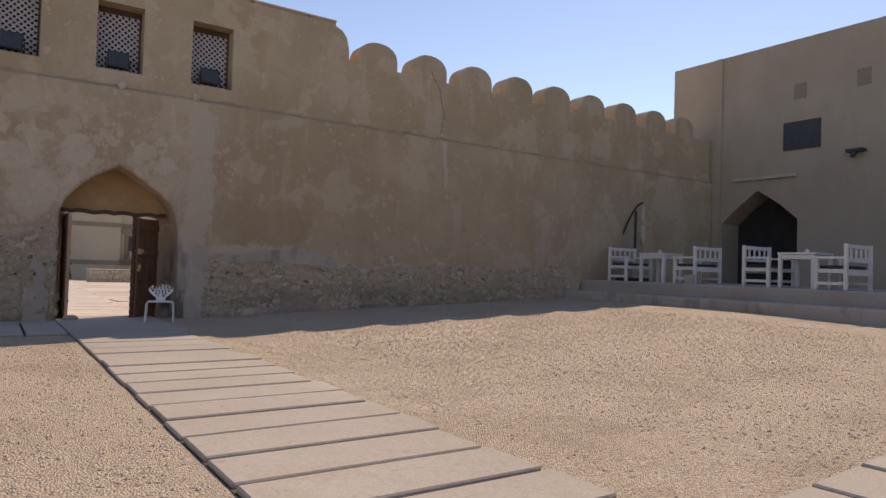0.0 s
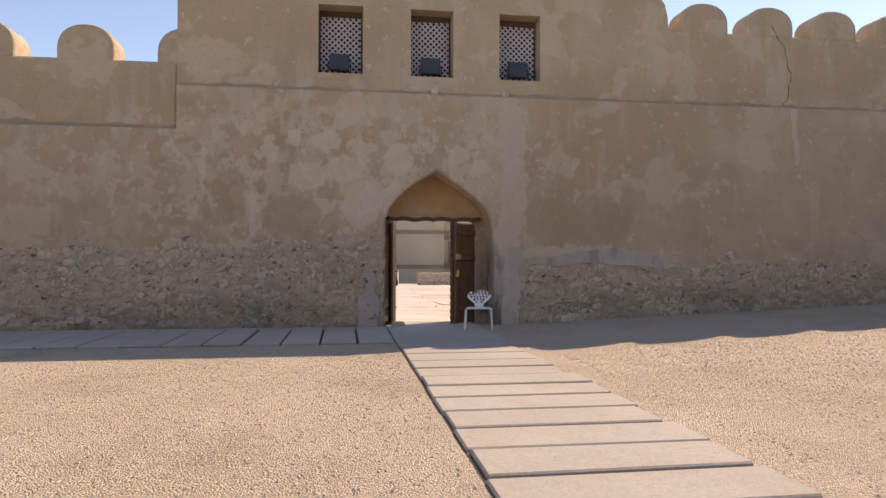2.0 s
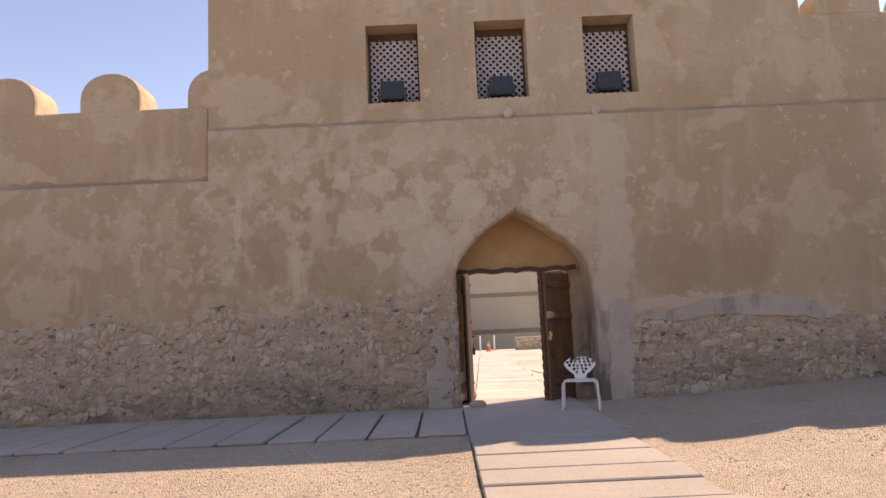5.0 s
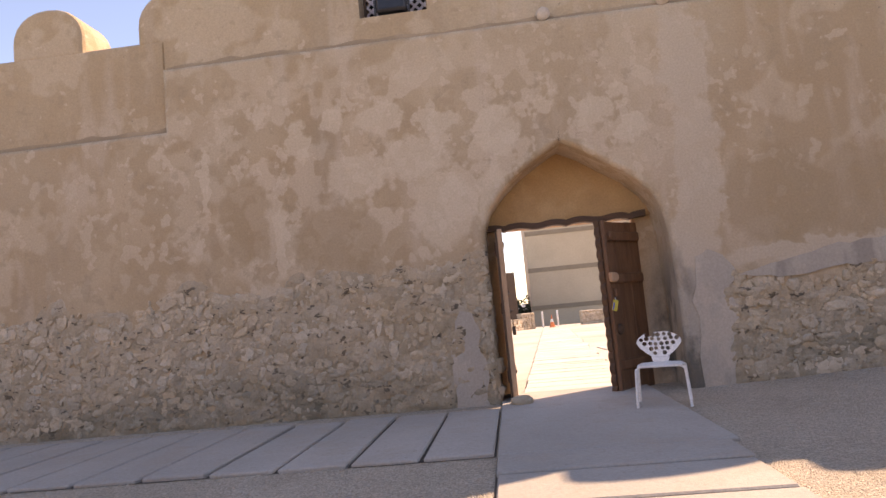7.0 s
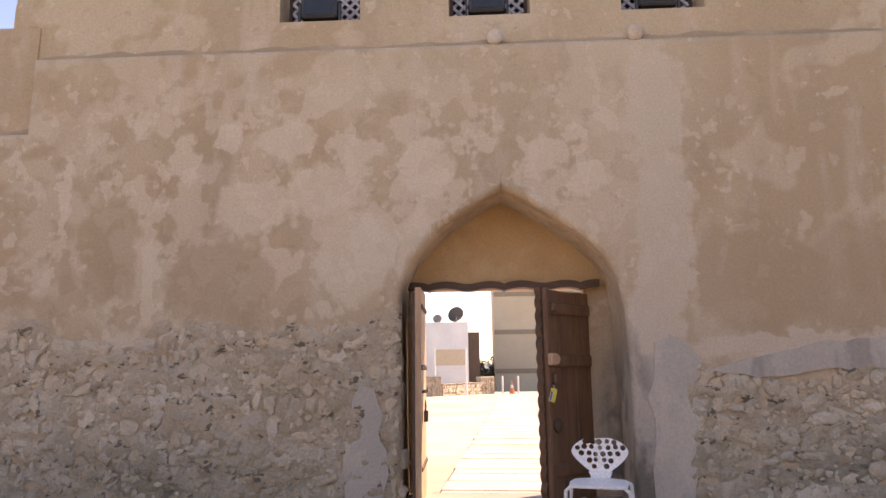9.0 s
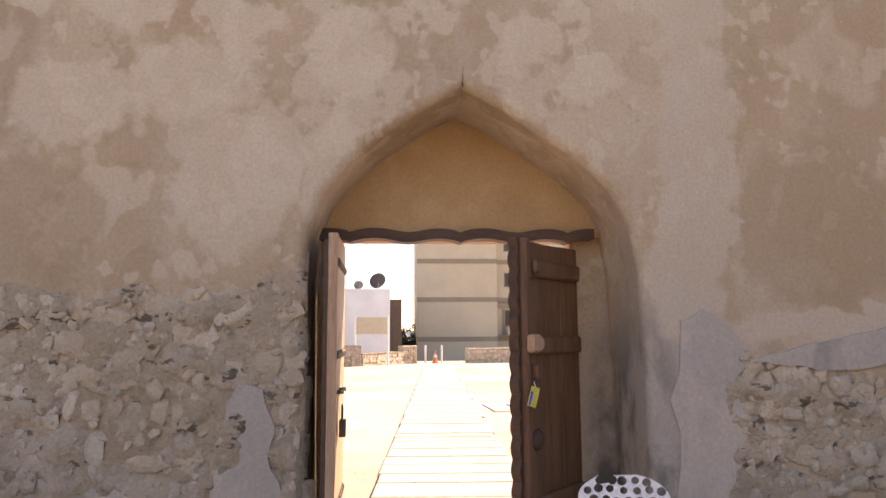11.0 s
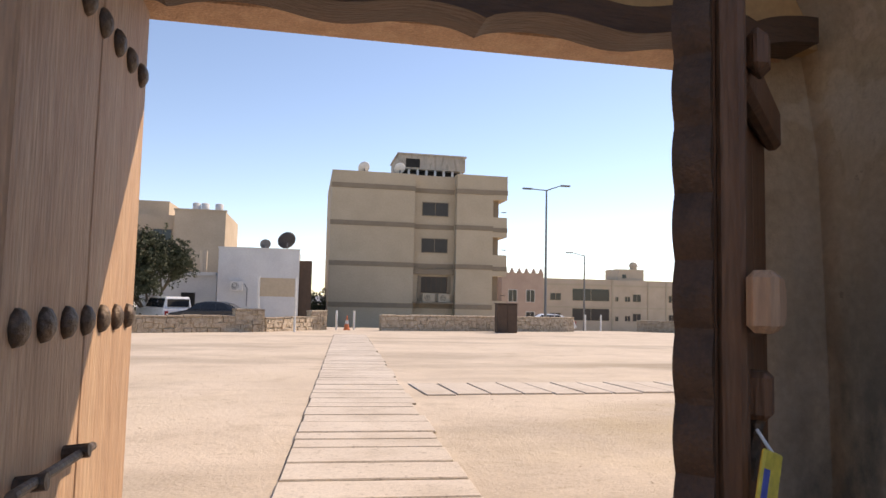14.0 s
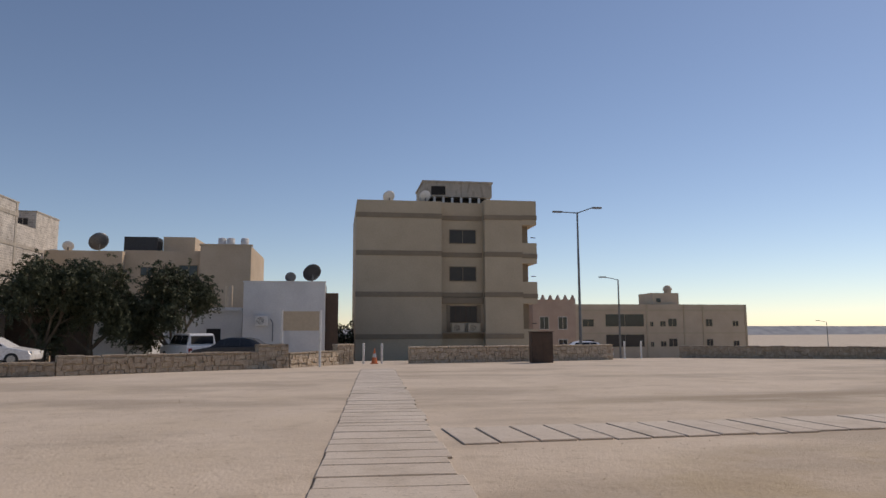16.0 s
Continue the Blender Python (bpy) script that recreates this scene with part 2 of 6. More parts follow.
RUBBLE = layered("rubble_mortar", ((0.42, 0.33, 0.225), (0.51, 0.405, 0.285)), [
    ((0.56, 0.47, 0.36), 3.0, (1, 1, 1), 0.52, 0.60, 0.6, None, 4.0),
    ((0.44, 0.365, 0.27), 1.1, (1, 1, 1), 0.52, 0.66, 0.5),
    ((0.30, 0.23, 0.155), 5.0, (1, 1, 1.3), 0.56, 0.64, 0.6),
    ((0.07, 0.052, 0.036), 7.5, (1, 1, 1.8), 0.61, 0.65, 0.75, None, 3.5),
    ((0.20, 0.18, 0.13), 1.6, (0.6, 1, 1.2), 0.40, 0.58, 0.6, (-3.4, 0.0, 3.6, 0.6)),
    ((0.20, 0.18, 0.13), 1.6, (0.6, 1, 1.2), 0.40, 0.58, 0.6, (5.0, 0.2, 5.0, 0.5))], bumps=((5.0, 0.07, 0.8), (14.0, 0.05, 0.8), (34.0, 0.02, 0.8)))
STONE = layered("rubble_stone", ((0.48, 0.382, 0.268), (0.565, 0.46, 0.335)), [
    ((0.62, 0.54, 0.43), 3.0, (1, 1, 1), 0.50, 0.58, 0.6),
    ((0.46, 0.40, 0.315), 1.1, (1, 1, 1), 0.52, 0.66, 0.5),
    ((0.33, 0.255, 0.175), 9.0, (1, 1, 1), 0.58, 0.66, 0.5),
    ((0.24, 0.212, 0.155), 1.5, (0.6, 1, 1.2), 0.42, 0.60, 0.55, (-3.9, 0.0, 4.1, 0.65)),
    ((0.24, 0.212, 0.155), 1.5, (0.6, 1, 1.2), 0.42, 0.60, 0.55, (5.75, 0.23, 5.7, 0.55))], bumps=((7.0, 0.05, 0.7), (22.0, 0.03, 0.8)), placed=True, vary=0.11)
CEMENT = layered("grey_cement", ((0.395, 0.348, 0.292), (0.465, 0.415, 0.352)), [
    ((0.54, 0.46, 0.37), 2.2, (1, 1, 0.6), 0.52, 0.6, 0.6),
    ((0.25, 0.22, 0.185), 1.6, (1.5, 1.5, 0.5), 0.54, 0.62, 0.6)], bumps=((4.0, 0.03, 0.5), (30.0, 0.01, 0.5)))
GRAVEL = layered("gravel", ((0.50, 0.408, 0.306), (0.58, 0.482, 0.375)), [
    ((0.36, 0.28, 0.20), 0.9, (1, 1, 1), 0.52, 0.68, 0.45),
    ((0.62, 0.54, 0.43), 9.0, (1, 1, 1), 0.55, 0.65, 0.5)], bumps=((1.5, 0.05, 0.4), (60.0, 0.012, 0.6)), cells=85.0)
SLAB = layered("concrete_slab", ((0.37, 0.335, 0.29), (0.445, 0.405, 0.352)), [
    ((0.40, 0.335, 0.27), 2.2, (1, 1, 1), 0.52, 0.62, 0.5),
    ((0.30, 0.26, 0.22), 16.0, (1, 1, 1), 0.62, 0.70, 0.6)], bumps=((8.0, 0.02, 0.4), (70.0, 0.006, 0.6)))
SLAB_PALE = layered("sandy_slab", ((0.56, 0.485, 0.41), (0.64, 0.565, 0.485)), [
    ((0.46, 0.39, 0.315), 1.4, (1, 1, 1), 0.52, 0.64, 0.5),
    ((0.33, 0.275, 0.22), 18.0, (1, 1, 1), 0.58, 0.68, 0.6)], bumps=((8.0, 0.03, 0.5), (60.0, 0.008, 0.7)))
EDGE_DARK = mat("slab_joint", [(0.07, 0.055, 0.042), (0.11, 0.088, 0.068)], 5, 50, 0.95, 0.4, 60)
SAND = layered("packed_sand", ((0.555, 0.462, 0.368), (0.645, 0.545, 0.442)), [
    ((0.35, 0.285, 0.22), 0.12, (1, 2.5, 1), 0.49, 0.60, 0.6),
    ((0.60, 0.50, 0.385), 0.45, (1, 1, 1), 0.5, 0.62, 0.5),
    ((0.30, 0.235, 0.165), 0.5, (0.35, 1, 1), 0.43, 0.55, 0.75, (11.5, 13.6, 8.5, 1.3, True)),
    ((0.44, 0.345, 0.215), 0.6, (1, 1, 1), 0.42, 0.6, 0.6, (5.5, 5.6, 4.0, 2.4, True)),
    ((0.33, 0.26, 0.19), 0.7, (0.5, 1, 1), 0.5, 0.58, 0.6, (9.0, 7.0, 5.0, 1.0, True)),
    ((0.36, 0.285, 0.21), 0.5, (0.4, 1, 1), 0.5, 0.6, 0.5, (5.5, 25.0, 4.0, 4.0, True)),
    ((0.42, 0.335, 0.25), 1.1, (1, 1, 1), 0.56, 0.68, 0.45),
    ((0.36, 0.285, 0.205), 5.0, (1, 1, 1), 0.60, 0.70, 0.45)], bumps=((1.2, 0.06, 0.5), (7.0, 0.03, 0.5), (30.0, 0.02, 0.7)))
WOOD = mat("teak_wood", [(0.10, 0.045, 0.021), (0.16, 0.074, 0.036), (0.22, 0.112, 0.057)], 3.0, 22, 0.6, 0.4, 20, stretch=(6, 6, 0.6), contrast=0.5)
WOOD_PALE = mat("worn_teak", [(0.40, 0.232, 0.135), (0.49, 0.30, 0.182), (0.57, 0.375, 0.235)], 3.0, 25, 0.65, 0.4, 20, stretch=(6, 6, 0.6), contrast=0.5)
WOOD_DARK = mat("dark_wood_and_gap_shade", [(0.06, 0.032, 0.018), (0.11, 0.058, 0.032)], 4, 30, 0.6, 0.4, 24, stretch=(1, 5, 5))
IRON = mat("rusted_iron", [(0.09, 0.065, 0.05), (0.17, 0.12, 0.085)], 20, 80, 0.55, 0.4, 90, metal=0.6)
STEEL = mat("bolt_steel", [(0.35, 0.33, 0.31), (0.48, 0.46, 0.43)], 12, 80, 0.4, 0.2, 90, metal=0.9)
WHITE_PLASTIC = mat("white_plastic", [(0.74, 0.73, 0.70), (0.80, 0.79, 0.77)], 8, 60, 0.4, 0.03, 60)
WHITE_PAINT = mat("white_paint", [(0.66, 0.65, 0.62), (0.78, 0.77, 0.74)], 4, 50, 0.6, 0.1, 60)
CUSHION = mat("charcoal_cushion", [(0.03, 0.03, 0.035), (0.05, 0.05, 0.055)], 8, 90, 0.9, 0.2, 120)
LATTICE = mat("painted_lattice", [(0.50, 0.46, 0.50), (0.60, 0.57, 0.60)], 8, 60, 0.6, 0.1, 60)
# near-black that puts the shade of rooms, openings and cracks into colour
DARK = mat("gap_shade_black", [(0.02, 0.018, 0.016), (0.035, 0.03, 0.027)], 3, 20, 0.9, 0.1, 20)
BLACK_METAL = mat("black_housing", [(0.025, 0.025, 0.028), (0.045, 0.045, 0.05)], 6, 70, 0.5, 0.1, 60)
RENDER_TAN = mat("cream_render", [(0.46, 0.375, 0.27), (0.52, 0.43, 0.315)], 0.5, 8, 0.9, 0.15, 12, speck=0.06)
BAND_AND_SHADE_BROWN = mat("brown_band_and_shade", [(0.24, 0.19, 0.135), (0.29, 0.23, 0.165)], 0.8, 10, 0.9, 0.15, 12, speck=0.06)
RENDER_WHITE = mat("white_render", [(0.60, 0.60, 0.60), (0.70, 0.70, 0.69)], 0.6, 9, 0.9, 0.1, 12, speck=0.06)
RENDER_SAND = mat("sand_render", [(0.50, 0.395, 0.29), (0.58, 0.47, 0.355)], 0.5, 8, 0.9, 0.15, 12, speck=0.06)


def blockwork():
    """Bare concrete blocks in courses, read by height and by the run of the wall."""
    m = bpy.data.materials.new("bare_blockwork")
    m.use_nodes = True
    n, l = m.node_tree.nodes, m.node_tree.links
    tc, sp, ad, cb = n.new("ShaderNodeTexCoord"), n.new("ShaderNodeSeparateXYZ"), n.new("ShaderNodeMath"), n.new("ShaderNodeCombineXYZ")
    l.new(tc.outputs["Object"], sp.inputs[0])
    l.new(sp.outputs[0], ad.inputs[0])
    l.new(sp.outputs[1], ad.inputs[1])
    l.new(ad.outputs[0], cb.inputs[0])
    l.new(sp.outputs[2], cb.inputs[1])
    br = n.new("ShaderNodeTexBrick")
    for k, v in (("Scale", 1.0), ("Brick Width", 0.42), ("Row Height", 0.21), ("Mortar Size", 0.025), ("Bias", 0.1)):
        br.inputs[k].default_value = v
    br.inputs["Color1"].default_value = (0.58, 0.53, 0.47, 1)
    br.inputs["Color2"].default_value = (0.42, 0.375, 0.325, 1)
    br.inputs["Mortar"].default_value = (0.62, 0.57, 0.51, 1)
    l.new(cb.outputs[0], br.inputs["Vector"])
    nz = n.new("ShaderNodeTexNoise")
    nz.inputs["Scale"].default_value, nz.inputs["Detail"].default_value = 1.3, 8
    l.new(tc.outputs["Object"], nz.inputs["Vector"])
    hs, mr = n.new("ShaderNodeHueSaturation"), n.new("ShaderNodeMapRange")
    mr.inputs["From Min"].default_value, mr.inputs["From Max"].default_value = 0.3, 0.7
    mr.inputs["To Min"].default_value, mr.inputs["To Max"].default_value = 0.75, 1.2
    l.new(nz.outputs["Fac"], mr.inputs["Value"])
    l.new(mr.outputs[0], hs.inputs["Value"])
    l.new(br.outputs["Color"], hs.inputs["Color"])
    b = n["Principled BSDF"]
    b.inputs["Roughness"].default_value = 0.95
    l.new(hs.outputs[0], b.inputs["Base Color"])
    bp = n.new("ShaderNodeBump")
    bp.inputs["Strength"].default_value, bp.inputs["Distance"].default_value = 0.6, 0.03
    l.new(nz.outputs["Fac"], bp.inputs["Height"])
    l.new(bp.outputs[0], b.inputs["Normal"])
    return m


BLOCKWORK = blockwork()
PINKISH = mat("pinkish_render", [(0.42, 0.31, 0.25), (0.50, 0.38, 0.31)], 0.6, 8, 0.9, 0.1, 12, speck=0.06)
FIELD_STONE = mat("field_stone", [(0.32, 0.24, 0.17), (0.44, 0.35, 0.26), (0.54, 0.45, 0.35)], 5, 40, 0.95, 0.6, 20, per_object=0.3, dist=0.03)
GALV = mat("galvanised", [(0.13, 0.135, 0.14), (0.19, 0.195, 0.20)], 5, 40, 0.45, 0.05, 50, metal=0.5)
# brown steel paint, also used to colour deep shade on two house walls
BROWN_STEEL_AND_SHADE = mat("brown_steel_and_wall_shade", [(0.07, 0.04, 0.025), (0.10, 0.058, 0.036)], 3, 40, 0.6, 0.1, 50)
BARK = mat("bark", [(0.10, 0.075, 0.05), (0.18, 0.14, 0.10)], 6, 40, 0.95, 0.7, 25, stretch=(1, 1, 0.4))
LEAF = mat("leaf_green", [(0.04, 0.048, 0.022), (0.06, 0.07, 0.033), (0.085, 0.095, 0.05)], 0.9, 9, 0.7, 0.0)
RUBBER = mat("rubber", [(0.02, 0.02, 0.02), (0.03, 0.03, 0.03)], 5, 50, 0.8, 0.1, 60)
CAR_WHITE = mat("white_car_paint", [(0.72, 0.72, 0.72), (0.78, 0.78, 0.78)], 1, 10, 0.25, 0.0)
CAR_DARK = mat("dark_car_paint", [(0.03, 0.033, 0.04), (0.04, 0.044, 0.05)], 1, 10, 0.25, 0.0)
CAR_GLASS = mat("tinted_glass", [(0.02, 0.022, 0.026), (0.028, 0.03, 0.034)], 1, 10, 0.08, 0.0)
LAMP_RED = mat("red_lens", [(0.35, 0.02, 0.015), (0.45, 0.03, 0.02)], 3, 30, 0.3, 0.0)
YELLOW = mat("yellow_card", [(0.62, 0.50, 0.07), (0.70, 0.58, 0.10)], 9, 60, 0.6, 0.1, 50)
BLUE = mat("blue_print", [(0.06, 0.10, 0.40), (0.08, 0.13, 0.48)], 9, 60, 0.6, 0.1, 50)
ORANGE = mat("orange_plastic", [(0.65, 0.16, 0.05), (0.75, 0.22, 0.08)], 9, 60, 0.5, 0.05, 50)
HAZE_TINTED_LAND = mat("haze_tinted_desert", [(0.30, 0.32, 0.35), (0.38, 0.39, 0.41)], 0.004, 0.05, 1.0, 0.0)
GREEN_GREY = mat("green_grey_panel", [(0.09, 0.12, 0.10), (0.13, 0.16, 0.135)], 2, 30, 0.35, 0.05, 30)

# ---- small mesh kit ----


def box(bm, x0, x1, y0, y1, z0, z1):
    vs = [bm.verts.new(p) for p in ((x0, y0, z0), (x1, y0, z0), (x1, y1, z0), (x0, y1, z0), (x0, y0, z1), (x1, y0, z1), (x1, y1, z1), (x0, y1, z1))]
    for f in ((3, 2, 1, 0), (4, 5, 6, 7), (0, 1, 5, 4), (1, 2, 6, 5), (2, 3, 7, 6), (3, 0, 4, 7)):
        bm.faces.new([vs[i] for i in f])
    return vs


def prism(bm, pts, a, b, axis="y"):
    """A solid: the outline pts carried from a to b along an axis."""
    def at(p, d):
        return {"y": (p[0], d, p[1]), "x": (d, p[0], p[1]), "z": (p[0], p[1], d)}[axis]
    lo = [bm.verts.new(at(p, a)) for p in pts]
    hi = [bm.verts.new(at(p, b)) for p in pts]
    n = len(pts)
    fs = [bm.faces.new(lo), bm.faces.new(hi[::-1])]
    for i in range(n):
        bm.faces.new((lo[i], hi[i], hi[(i + 1) % n], lo[(i + 1) % n]))
    return lo, hi


def tube(bm, p0, p1, r0, r1=None, seg=8):
    p0, p1 = Vector(p0), Vector(p1)
    r1 = r0 if r1 is None else r1
    q = (p1 - p0).to_track_quat("Z", "Y").to_matrix()
    rings = []
    for p, r in ((p0, r0), (p1, r1)):
        rings.append([bm.verts.new(p + q @ Vector((r * math.cos(k * 2 * math.pi / seg), r * math.sin(k * 2 * math.pi / seg), 0))) for k in range(seg)])
    for k in range(seg):
        bm.faces.new((rings[0][k], rings[0][(k + 1) % seg], rings[1][(k + 1) % seg], rings[1][k]))
    bm.faces.new(rings[0][::-1])
    bm.faces.new(rings[1])


def pipe(bm, pts, r, seg=8):
    for a, b in zip(pts, pts[1:]):
        tube(bm, a, b, r, r, seg)


def dome(bm, c, r, zs=1.0, seg=14, rings=6, start=0.0):
    """A spun half ball with its base at c."""
    rows = []
    for i in range(rings + 1):
        a = start + (math.pi / 2 - start) * i / rings
        rr, zz = r * math.cos(a), r * zs * math.sin(a)
        rows.append([bm.verts.new((c[0] + rr * math.cos(k * 2 * math.pi / seg), c[1] + rr * math.sin(k * 2 * math.pi / seg), c[2] + zz)) for k in range(seg)])
    for a, b in zip(rows, rows[1:]):
        for k in range(seg):
            bm.faces.new((a[k], a[(k + 1) % seg], b[(k + 1) % seg], b[k]))
    bm.faces.new(rows[0][::-1])
    bmesh.ops.remove_doubles(bm, verts=bm.verts[:], dist=1e-5)


def finish(bm, bevel=0.0, smooth=False, segments=1):
    bmesh.ops.recalc_face_normals(bm, faces=bm.faces[:])
    if bevel:
        es = [e for e in bm.edges if len(e.link_faces) == 2 and e.calc_face_angle(0) > 0.6]
        bmesh.ops.bevel(bm, geom=es, offset=bevel, segments=segments, affect="EDGES", profile=0.5, clamp_overlap=True)
    if smooth:
        for f in bm.faces:
            f.smooth = True
    return bm


def mesh(name, bm, material):
    me = bpy.data.meshes.new(name)
    bm.to_mesh(me)
    bm.free()
    for m in (material if isinstance(material, (list, tuple)) else [material]):
        me.materials.append(m)
    return me


def part(name, bm, material, parent=None, label="", bevel=0.0, smooth=False, segments=1):
    finish(bm, bevel, smooth, segments)
    ob = new(name, mesh(name, bm, material))
    if parent:
        ob.parent = parent
    if label:
        ob["label"] = label
    return ob


def empty(name, at, label, category, group="", kind="", rz=0.0):
    ob = new(name)
    ob.matrix_basis = pose(*at, 0, 0, rz)
    return tagged(ob, label, category, group, kind)


def B():
    return bmesh.new()


def boxed(name, dims, material, parent=None, label="", bevel=0.0):
    bm = B()
    box(bm, *dims)
    return part(name, bm, material, parent, label, bevel)


def yard_z(x, y):
    """Height of the courtyard: level at the path, rising towards the terrace."""
    s = min(1.0, max(0.0, (x - 1.2) / 9.0))
    w = min(1.0, max(0.0, (y + 14) / 9.0))
    return 0.38 * s * (0.35 + 0.65 * w) - 0.0


# ---- the fort: courtyard side ----
ARCH_L = [(x * 0.98, z * 0.98) for x, z in [(-0.86, -0.4), (-0.88, 0.6), (-0.89, 1.6), (-0.87, 1.86), (-0.80, 2.05), (-0.64, 2.24), (-0.43, 2.42), (-0.2, 2.57), (0.0, 2.68)]]
ARCH_R = [(x * 0.98, z * 0.98) for x, z in [(0.0, 2.68), (0.22, 2.57), (0.45, 2.41), (0.68, 2.26), (0.86, 2.08), (0.96, 1.9), (1.01, 1.6), (1.03, 1.0), (1.04, 0.4), (1.04, -0.4)]]
X0, X1, LEDGE, LEDGE_L, XS = -26.0, 16.9, 3.97, 3.25, -4.27

wall_n = empty("wall_north", (0, 0, 0), "tall mud-plastered fort wall with rubble base and arched gateway", "wall", kind="structure")


def soften_front(bm, y, amount, test):
    es = [e for e in bm.edges if all(abs(v.co.y - y) < 1e-4 and test(v.co) for v in e.verts)]
    bmesh.ops.bevel(bm, geom=es, offset=amount, segments=6, affect="EDGES", profile=0.5, clamp_overlap=True)


def rounded(ob):
    """Round shading over the softened edges, flat on the large faces."""
    me = ob.data
    me.shade_smooth()
    me.set_sharp_from_angle(angle=0.7)
    wn_ = ob.modifiers.new("even_normals", "WEIGHTED_NORMAL")
    wn_.keep_sharp = True
    return ob



bm = B()
prism(bm, [(X0, -0.4)] + ARCH_L + [(0, LEDGE), (XS, LEDGE), (XS, LEDGE_L), (X0, LEDGE_L)], 0.0, 0.62)
bmesh.ops.recalc_face_normals(bm, faces=bm.faces[:])
soften_front(bm, 0.0, 0.06, lambda c: (-0.95 < c.x <= 0.001 and c.z < 2.7))
soften_front(bm, 0.0, 0.06, lambda c: c.z > 3.2)
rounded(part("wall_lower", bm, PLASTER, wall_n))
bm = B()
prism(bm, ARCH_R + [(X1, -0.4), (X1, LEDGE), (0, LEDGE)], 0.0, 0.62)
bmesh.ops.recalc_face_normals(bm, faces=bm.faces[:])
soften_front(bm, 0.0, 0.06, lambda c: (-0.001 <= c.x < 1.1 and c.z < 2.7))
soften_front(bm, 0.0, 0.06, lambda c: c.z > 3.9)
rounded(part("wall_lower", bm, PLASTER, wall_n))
# back half of the wall, with the square doorway through it
OX0, OX1, OZ, YO = -0.76, 0.78, 1.94, 0.77
bm = B()
prism(bm, [(X0, -0.6), (OX0, -0.6), (OX0, OZ), (OX1, OZ), (OX1, -0.6), (X1, -0.6), (X1, LEDGE), (X0, LEDGE)], 0.62, YO)
part("wall_back", bm, PLASTER, wall_n)
bm = B()
prism(bm, [(-0.9, 1.84), (1.03, 1.84), (1.03, 2.68), (-0.9, 2.68)], 0.56, 0.616)
part("tympanum", bm, PLASTER_ORANGE, wall_n, "ochre plaster panel above the door lintel")

# upper wall, set back above the ledge, with three window openings
WIN = [(-2.0, -1.25), (-0.43, 0.31), (1.13, 1.87)]
WZ0, WZ1, UP0, UP1, VAL, ROOF = 4.28, 5.44, 0.09, 0.75, 5.33, 6.04
bm = B()
xs = [XS] + [v for w in WIN for v in w] + [3.95]
for i, (a, b) in enumerate(zip(xs, xs[1:])):
    if i % 2:
        box(bm, a, b, UP0, UP1, LEDGE - 0.02, WZ0)
        box(bm, a, b, UP0, UP1, WZ1, ROOF)
    else:
        box(bm, a, b, UP0, UP1, LEDGE - 0.02, ROOF)
bmesh.ops.remove_doubles(bm, verts=bm.verts[:], dist=1e-4)
part("wall_upper", bm, PLASTER, wall_n)
bm = B()
prism(bm, [(3.8, 3.95), (X1, 3.95), (X1, VAL), (4.3, VAL), (4.29, 5.58), (4.24, 5.8), (4.13, 5.94), (3.95, 6.02), (3.8, 6.02)], UP0 + 0.002, UP1 - 0.01)
part("wall_upper", bm, PLASTER, wall_n, bevel=0.03)
bm = B()
box(bm, X0, XS, UP0 + 0.02, UP1, LEDGE_L - 0.02, 4.35)
part("wall_upper", bm, PLASTER, wall_n, bevel=0.03)
bm = B()
box(bm, XS + 0.02, 3.97, UP0 - 0.02, UP1 + 0.02, ROOF, ROOF + 0.07)
part("coping", bm, RUBBLE, wall_n, "weathered grey roof edge", bevel=0.02)

def merlon(x, w, z0, h, y0=UP0, d=0.55):
    bm = B()
    pts = [(-w / 2, -0.05)]
    for k in range(0, 13):
        a = math.pi - math.pi * k / 12
        pts.append((w / 2 * math.copysign(abs(math.cos(a)) ** 0.9, math.cos(a)), h * 0.34 + h * 0.66 * math.sin(a)))
    pts.append((w / 2, -0.05))
    prism(bm, pts, y0, y0 + d)
    bmesh.ops.translate(bm, vec=(x, 0, z0), verts=bm.verts[:])
    return part("merlon", bm, PLASTER, wall_n, bevel=0.05, segments=2)


for k in range(9):
    merlon(5.0 + 1.318 * k, 0.94, VAL, 0.54)
for k in range(10):
    merlon(-5.69 - 1.5 * k, 0.88, 4.35, 0.57, UP0 + 0.02, 0.62)
merlon(-4.19, 0.8, 4.35, 0.57, UP0 + 0.02, 0.62)

# courtyard ground, rising towards the terrace
bm = B()
gx, gy = [-26, -12, -6, -3, -1, 0, 1, 2, 3, 4, 5, 6, 7, 8, 9, 10, 10.9, 17.5], [-22, -16, -14, -12, -10, -8, -6, -5, -4, -3, -2, -1, 0.0, 0.62, 0.77]
rows = [[bm.verts.new((x, y, yard_z(x, y))) for x in gx] for y in gy]
for a, b in zip(rows, rows[1:]):
    for i in range(len(gx) - 1):
        bm.faces.new((a[i], a[i + 1], b[i + 1], b[i]))
tagged(part("courtyard_ground", bm, GRAVEL), "pale beige gravel courtyard floor", "ground", kind="structure")

# other sides of the courtyard, behind and beside the camera
for nm, d in (("wall_south", (-26, 18.4, -22.6, -22, -0.3, 5.0)), ("wall_west", (-26.6, -26, -22.6, 1.0, -0.3, 5.0))):
    tagged(boxed(nm, d, PLASTER), "plain mud-plastered courtyard wall", "wall", kind="structure")

